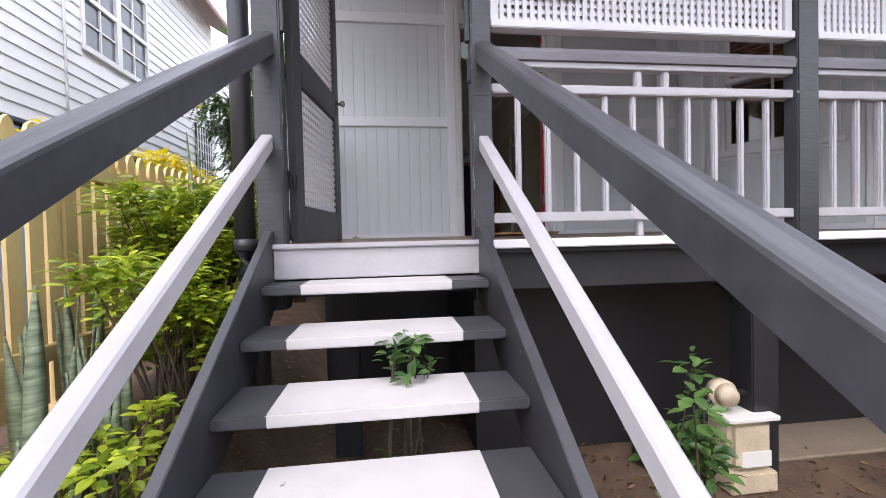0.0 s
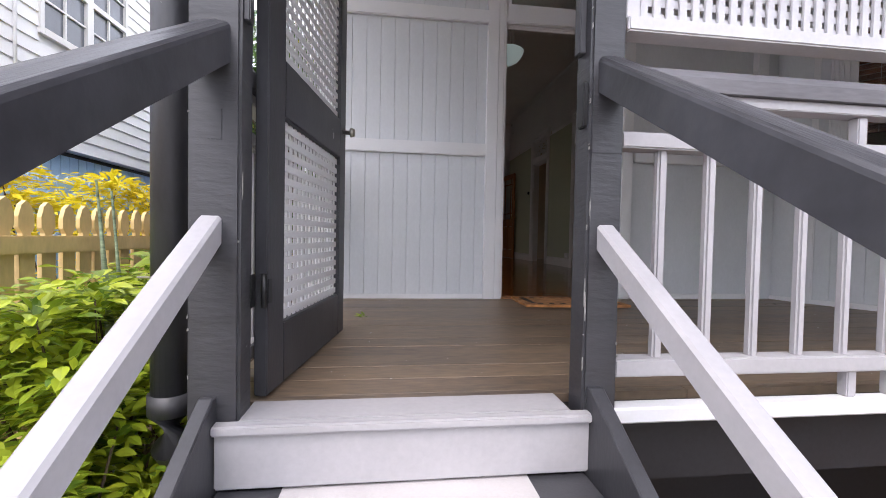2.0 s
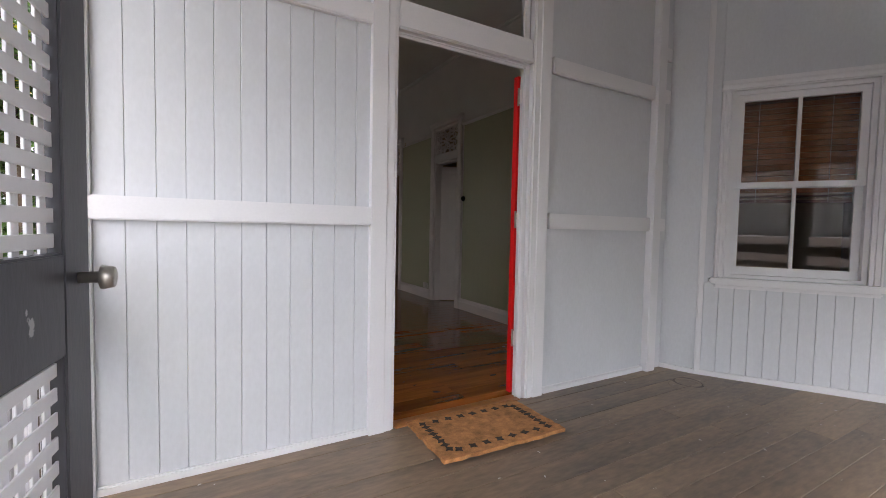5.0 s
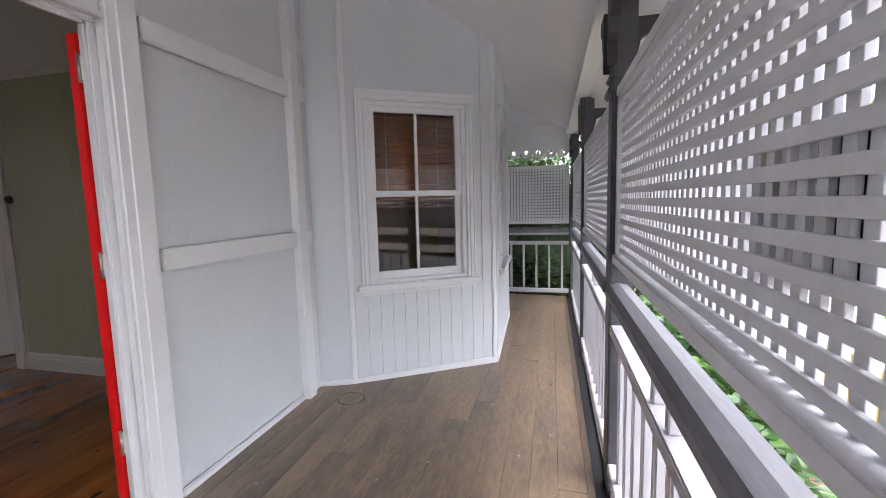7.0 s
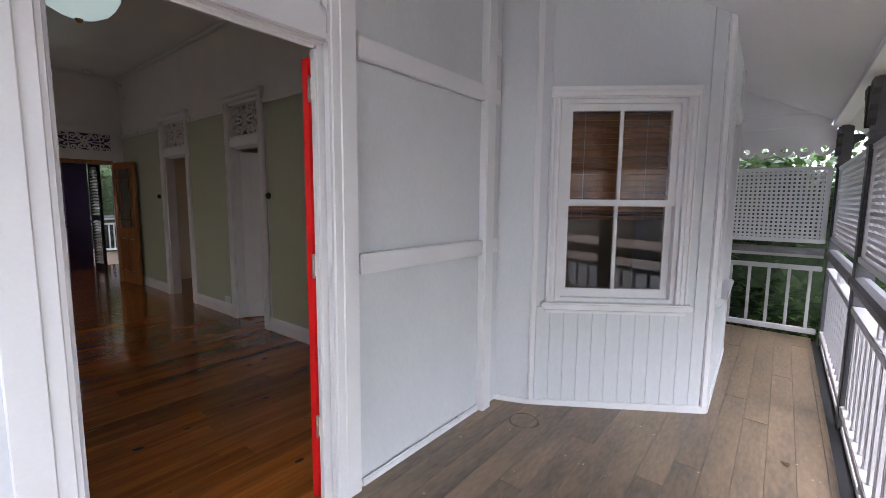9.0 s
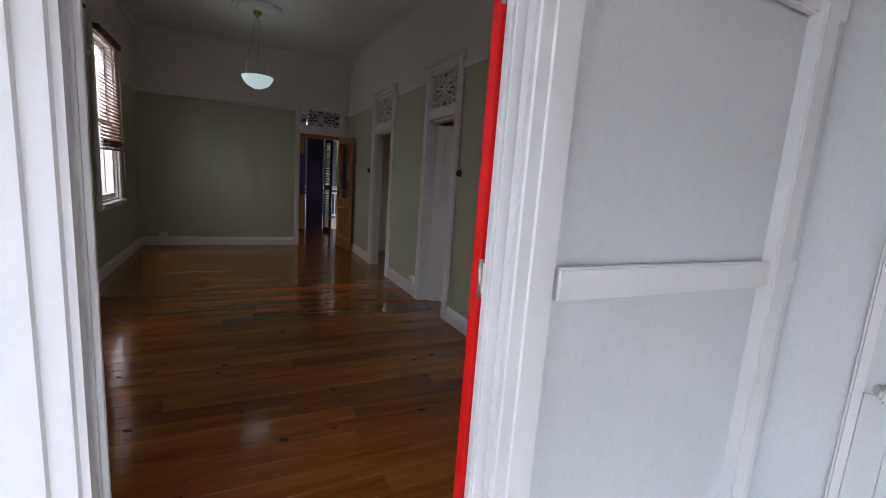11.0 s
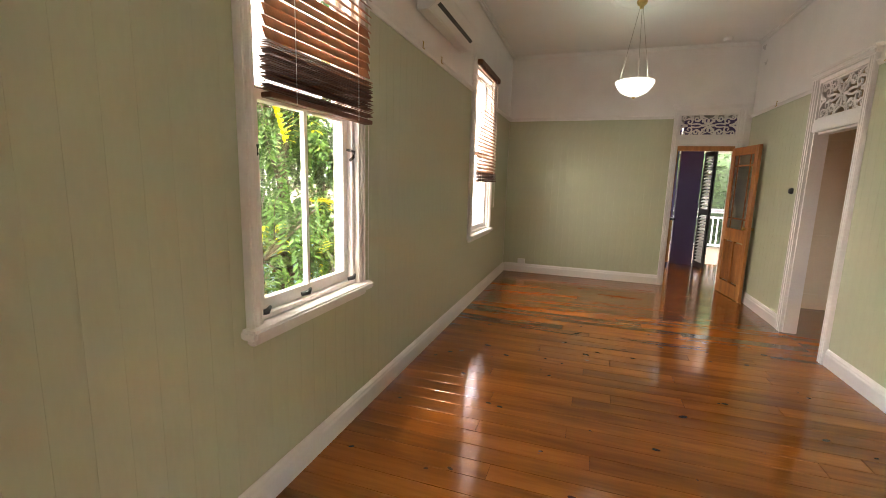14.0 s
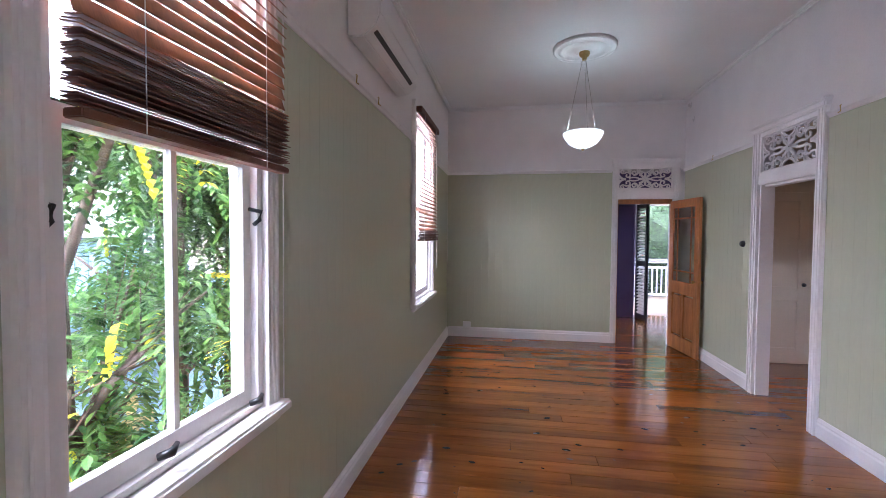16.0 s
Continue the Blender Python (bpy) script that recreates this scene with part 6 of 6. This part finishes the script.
snake_plant((-0.86, -0.05), 7, 21, 0.95)
snake_plant((-0.7, -0.42), 6, 25, 0.75)
snake_plant((-0.48, -0.6), 8, 22, 0.75)
snake_plant((-0.33, -0.95), 7, 23, 0.6)
snake_plant((-0.55, 0.75), 5, 24, 1.5)
for i, (x, y) in enumerate(((-0.75, -0.75), (-0.9, -0.5), (-0.6, -1.1))):
    rnd = random.Random(40 + i)
    g = thing("fern", (x, y, ground_z(x, y)), "green fern with arching fronds in the garden bed", "fern", "ferns")
    for k in range(7):
        a = rnd.uniform(0, 6.28)
        bm = bmesh.new()
        d = Vector((math.cos(a), math.sin(a), 0))
        s = Vector((-d.y, d.x, 0))
        for j in range(22):
            t = j / 22
            p = Vector((x, y, ground_z(x, y))) + d * (0.34 * t) + Vector((0, 0, 0.3 * t * (1.4 - t) + 0.02))
            for q in (-1, 1):
                flat_leaf(bm, p, s * q + d * 0.35, (0, 0, 1), 0.065 * (1.05 - t), 0.013, 0.2)
        part("frond", bm, LEAF, g)


def tree(name, label, base, height, spread, leaves, seed, mat=LEAF_TREE, leaf=(0.12, 0.045), limbs=9, group="garden trees", xmax=99.0, pinnate=False, yellow=0.0):
    rnd = random.Random(seed)
    base = Vector(base)
    g = thing(name, base[:], label, "tree", group)
    bt, bl, by = bmesh.new(), bmesh.new(), bmesh.new()
    top = base + Vector((rnd.uniform(-.2, .2), rnd.uniform(-.2, .2), height * 0.75))
    tube(bt, [base - Vector((0, 0, .1)), base.lerp(top, .4) + Vector((rnd.uniform(-.1, .1), rnd.uniform(-.1, .1), 0)), top], [0.035 * height ** .7, 0.026 * height ** .7, 0.012], 9)
    tips = []
    for k in range(limbs):
        t = rnd.uniform(0.25, 0.95)
        p = base.lerp(top, t)
        a = k * 2.4 + rnd.uniform(-.4, .4)
        e = p + Vector((math.cos(a) * spread * rnd.uniform(.5, 1), math.sin(a) * spread * rnd.uniform(.5, 1), height * rnd.uniform(.05, .3)))
        mid = p.lerp(e, .5) + Vector((0, 0, .1 * height * rnd.uniform(0, .5)))
        tube(bt, [p, mid, e], [0.026, 0.018, 0.006], 6)
        for j in range(6):
            u = rnd.uniform(.25, 1)
            q = (p.lerp(mid, u * 2) if u < .5 else mid.lerp(e, u * 2 - 1)) + Vector((rnd.gauss(0, .16), rnd.gauss(0, .16), rnd.gauss(0, .14))) * spread
            tube(bt, [mid, q], [0.006, 0.003], 4)
            tips.append(q)
    for k in range(leaves):
        q = rnd.choice(tips)
        off = Vector((rnd.gauss(0, .13), rnd.gauss(0, .13), rnd.gauss(0, .11))) * spread
        if (q + off).x > xmax:
            continue
        d = Vector((off.x, off.y, rnd.uniform(-.7, .25)))
        if pinnate:
            d.normalize()
            s = d.cross(Vector((rnd.uniform(-.3, .3), rnd.uniform(-.3, .3), 1))).normalized()
            dst = by if rnd.random() < yellow else bl
            span = rnd.uniform(.16, .3)
            for j in range(7):
                c = q + off + d * (span * (j + .6) / 7) - Vector((0, 0, .06 * (j / 7) ** 2))
                for w in (-1, 1):
                    if c.x + s.x * w * leaf[0] < xmax:
                        flat_leaf(dst, c, s * w + d * .45, (s.y * .3, rnd.uniform(-.3, .3), 1), leaf[0] * rnd.uniform(.75, 1.1), leaf[1], .15)
            continue
        ln = leaf[0] * rnd.uniform(.6, 1.3)
        flat_leaf(bl, q + off, d, (rnd.uniform(-.6, .6), rnd.uniform(-.6, .6), 1), ln, leaf[1] * ln / leaf[0], .25)
    part("trunk", bt, BARK, g, smooth=True)
    part("crown", bl, mat, g)
    if yellow:
        part("yellow_leaves", by, LEAF_YELLOW, g, "yellowing leaves")
    else:
        by.free()
    return g


# tree outside the room's windows, and greenery around
tree("garden_tree", "leafy tree with fine green and yellow leaves outside the window", (-0.8, 4.6, -0.95), 4.2, 0.75, 850, 61, leaf=(0.07, 0.03), limbs=24, xmax=-0.08, pinnate=True, yellow=0.04, mat=LEAF_PINNATE)
tree("garden_tree", "leafy tree with fine green leaves beside the house", (-0.85, 6.9, -0.95), 3.8, 0.7, 900, 62, leaf=(0.07, 0.03), limbs=16, xmax=-0.08, pinnate=True, yellow=0.03, mat=LEAF_PINNATE)
tree("garden_tree", "leafy green tree beside the neighbouring house", (-2.1, 7.6, -0.95), 5.2, 1.2, 900, 63, leaf=(0.09, 0.035), pinnate=True, mat=LEAF_PINNATE)
tree("garden_tree", "tall leafy tree arching between the two houses", (-1.9, 6.5, -0.95), 5.6, 1.3, 1500, 64, leaf=(0.085, 0.035), limbs=22, xmax=-0.3, pinnate=True, yellow=0.03, mat=LEAF_PINNATE)
for i, (x, y, h, s) in enumerate(((9.2, 0.6, 5.0, 1.7), (9.6, 2.8, 5.4, 1.8), (8.6, -1.2, 3.2, 1.2), (3.4, -3.6, 2.6, 0.8), (6.2, -4.6, 4.2, 1.5), (1.2, -7.5, 5.0, 1.8), (4.6, 17.5, 5.0, 2.0), (6.0, 16.8, 4.0, 1.6), (3.4, 18.5, 4.6, 1.9))):
    tree("garden_tree", "dense dark green garden tree", (x, y, GROUND), h, s, 2600, 70 + i, LEAF_DARK if x > 8 else LEAF_TREE, leaf=(0.17, 0.075), limbs=15)
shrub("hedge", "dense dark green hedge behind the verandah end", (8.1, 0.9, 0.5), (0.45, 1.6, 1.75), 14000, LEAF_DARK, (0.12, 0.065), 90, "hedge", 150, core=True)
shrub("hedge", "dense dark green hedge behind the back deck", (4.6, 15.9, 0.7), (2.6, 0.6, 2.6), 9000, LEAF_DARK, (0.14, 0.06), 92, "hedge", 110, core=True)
shrub("garden_shrub", "green leafy shrub below the verandah lattice", (5.0, -0.95, -0.15), (1.3, 0.45, 0.6), 2200, LEAF_ROSE, (0.15, 0.1), 91, clumps=40)
bm = bmesh.new()
rnd = random.Random(77)
for k in range(2600):
    x, y = rnd.uniform(-1.0, 4.2), rnd.uniform(-2.6, 2.0)
    s = rnd.uniform(.5, 1.2)
    flat_leaf(bm, (x, y, ground_z(x, y) + 0.012), (rnd.uniform(-1, 1), rnd.uniform(-1, 1), rnd.uniform(-.1, .3)), (rnd.uniform(-.4, .4), rnd.uniform(-.4, .4), 1), 0.055 * s, 0.02 * s)
tagged(part("leaf_litter", bm, LEAF_DRY), "dry brown leaf litter on the soil", "leaf litter", kind="stuff")

# ---- street side ----
front_fence = thing("picket_fence", (6.0, -2.7, GROUND), "cream painted timber picket fence along the street", "fence")
pf = picket_mesh("picket", 0.085, 1.25, PICKET)
for k in range(80):
    o = new("picket", pf)
    o.parent = front_fence
    o.matrix_basis = Matrix.Translation(-ORIGIN[front_fence.name]) @ Matrix.Translation((3.0 + k * 0.118, -2.7, GROUND + 0.05)) @ pose(0, 0, 0, 0, 0, 90)
for z in (0.3, 0.95):
    box("rail", PICKET, front_fence, 2.9, 12.5, -2.688, -2.65, GROUND + z, GROUND + z + 0.08, bev=0.004)
road = solid("road", surface("asphalt", rgb(0.06, 0.06, 0.062), 0.9, vary=0.2, scale=8, bump=0.4), [(-60, 60, -14, -7.5, GROUND - 0.1, GROUND + 0.02)], "grey asphalt street", "road")
FAR_PANE = surface("shaded_window_pane", rgb(0.2, 0.2, 0.21), 0.15, vary=0.2, scale=2)
far_house = thing("street_house", (6, -24, GROUND), "pale weatherboard house across the street", "house")
box("wall", WEATHERBOARD, far_house, 0, 12, -26, -18, GROUND, 2.2, bev=0.02)
bm = bmesh.new()
prism(bm, [(-27, 2.2), (-17.4, 2.2), (-22, 4.6)], "x", -0.5, 12.5)
part("roof", bm, TIN, far_house)
for x in (1.2, 4.6, 8.6):
    w = box("window", PLASTIC, far_house, x, x + 1.5, -18.0, -17.93, -0.2, 1.2, bev=0.02)
    box("pane", FAR_PANE, w, x + 0.08, x + 1.42, -17.93, -17.92, -0.12, 1.12, bev=0)

# ---- pieces: boards of walls and floors ----
pieces("wall_board", WALLP, wall_front, FRONT_BOARDS, 0.0022)
for m, rows in BAY_BOARDS:
    pieces("wall_board", WALLP, wall_bay, rows, 0.002, m)
pieces("wall_board", SAGE, wall_left, ROOM_BOARDS["left"], 0.0006)
pieces("wall_board", SAGE, wall_right, ROOM_BOARDS["right"], 0.0006)
pieces("wall_board", SAGE, wall_far, ROOM_BOARDS["far"], 0.0006)
rnd = random.Random(31)
rows, y = [], 0.0
tilt = Matrix.Translation((0, 0, -DROP)) @ pose(0, 0, 0, math.degrees(math.atan(DROP / WY)), 0, 0)
while y < WY - 0.02:
    y1 = min(y + 0.138, WY - 0.003)
    x = -0.02
    cut = rnd.uniform(1.5, 4.2)
    while x < 7.3:
        x1 = min(x + cut, 7.3)
        rows.append((x + 0.001, x1 - 0.001, y + (0.0007 if y > 0.01 else 0.101), y1 - 0.0007, -0.03, 0.0 + rnd.choice((0, 0.0006, -0.0006))))
        x, cut = x1, rnd.uniform(2.4, 4.4)
    y = y1
pieces("floor_board", DECK, floor_verandah, rows, 0.0014, tilt)
rows = []
for j in range(13):
    for i in range(22):
        x, y = 1.75 + i * 0.236 + (0.118 if j % 2 else 0.0), -2.6 + j * 0.12
        rows.append((x, x + 0.23, y, y + 0.114, GROUND - 0.03, GROUND + 0.02 + rnd.choice((0, 0.002, 0.004))))
pieces("brick", BRICK, ground, rows, 0.004)
rows, y = [], IN - 0.02
while y < 11.9:
    y1 = y + 0.132
    x = 0.19 if y < F else -0.3
    end = 3.58 if y < F else 5.2
    cut = rnd.uniform(0.6, 3.0)
    while x < end:
        x1 = min(x + cut, end)
        if end - x1 < 0.3:
            x1 = end
        rows.append((x + 0.0005, x1 - 0.0005, y + 0.0012, y1 - 0.0012, -0.022, 0.0))
        x, cut = x1, rnd.uniform(1.2, 3.4)
    y = y1
pieces("floor_board", PINE, floor_room, rows, 0.0012)
bm = bmesh.new()
for k in range(170):
    x, y = rnd.uniform(0.3, 3.45), rnd.uniform(2.3, 9.4)
    a, s = rnd.uniform(-.5, .5), rnd.uniform(0.35, 1.0) ** 2 * 0.021
    vs = [bm.verts.new((x + s * 1.5 * math.cos(t) * math.cos(a) - s * .8 * math.sin(t) * math.sin(a), y + s * .8 * math.sin(t) * math.cos(a) + s * 1.5 * math.cos(t) * math.sin(a), 0.0004)) for t in [j * 0.6283 for j in range(10)]]
    bm.faces.new(vs)
tagged(part("floor_knots", bm, KNOT), "dark knots in the pine boards", "knots", kind="stuff")
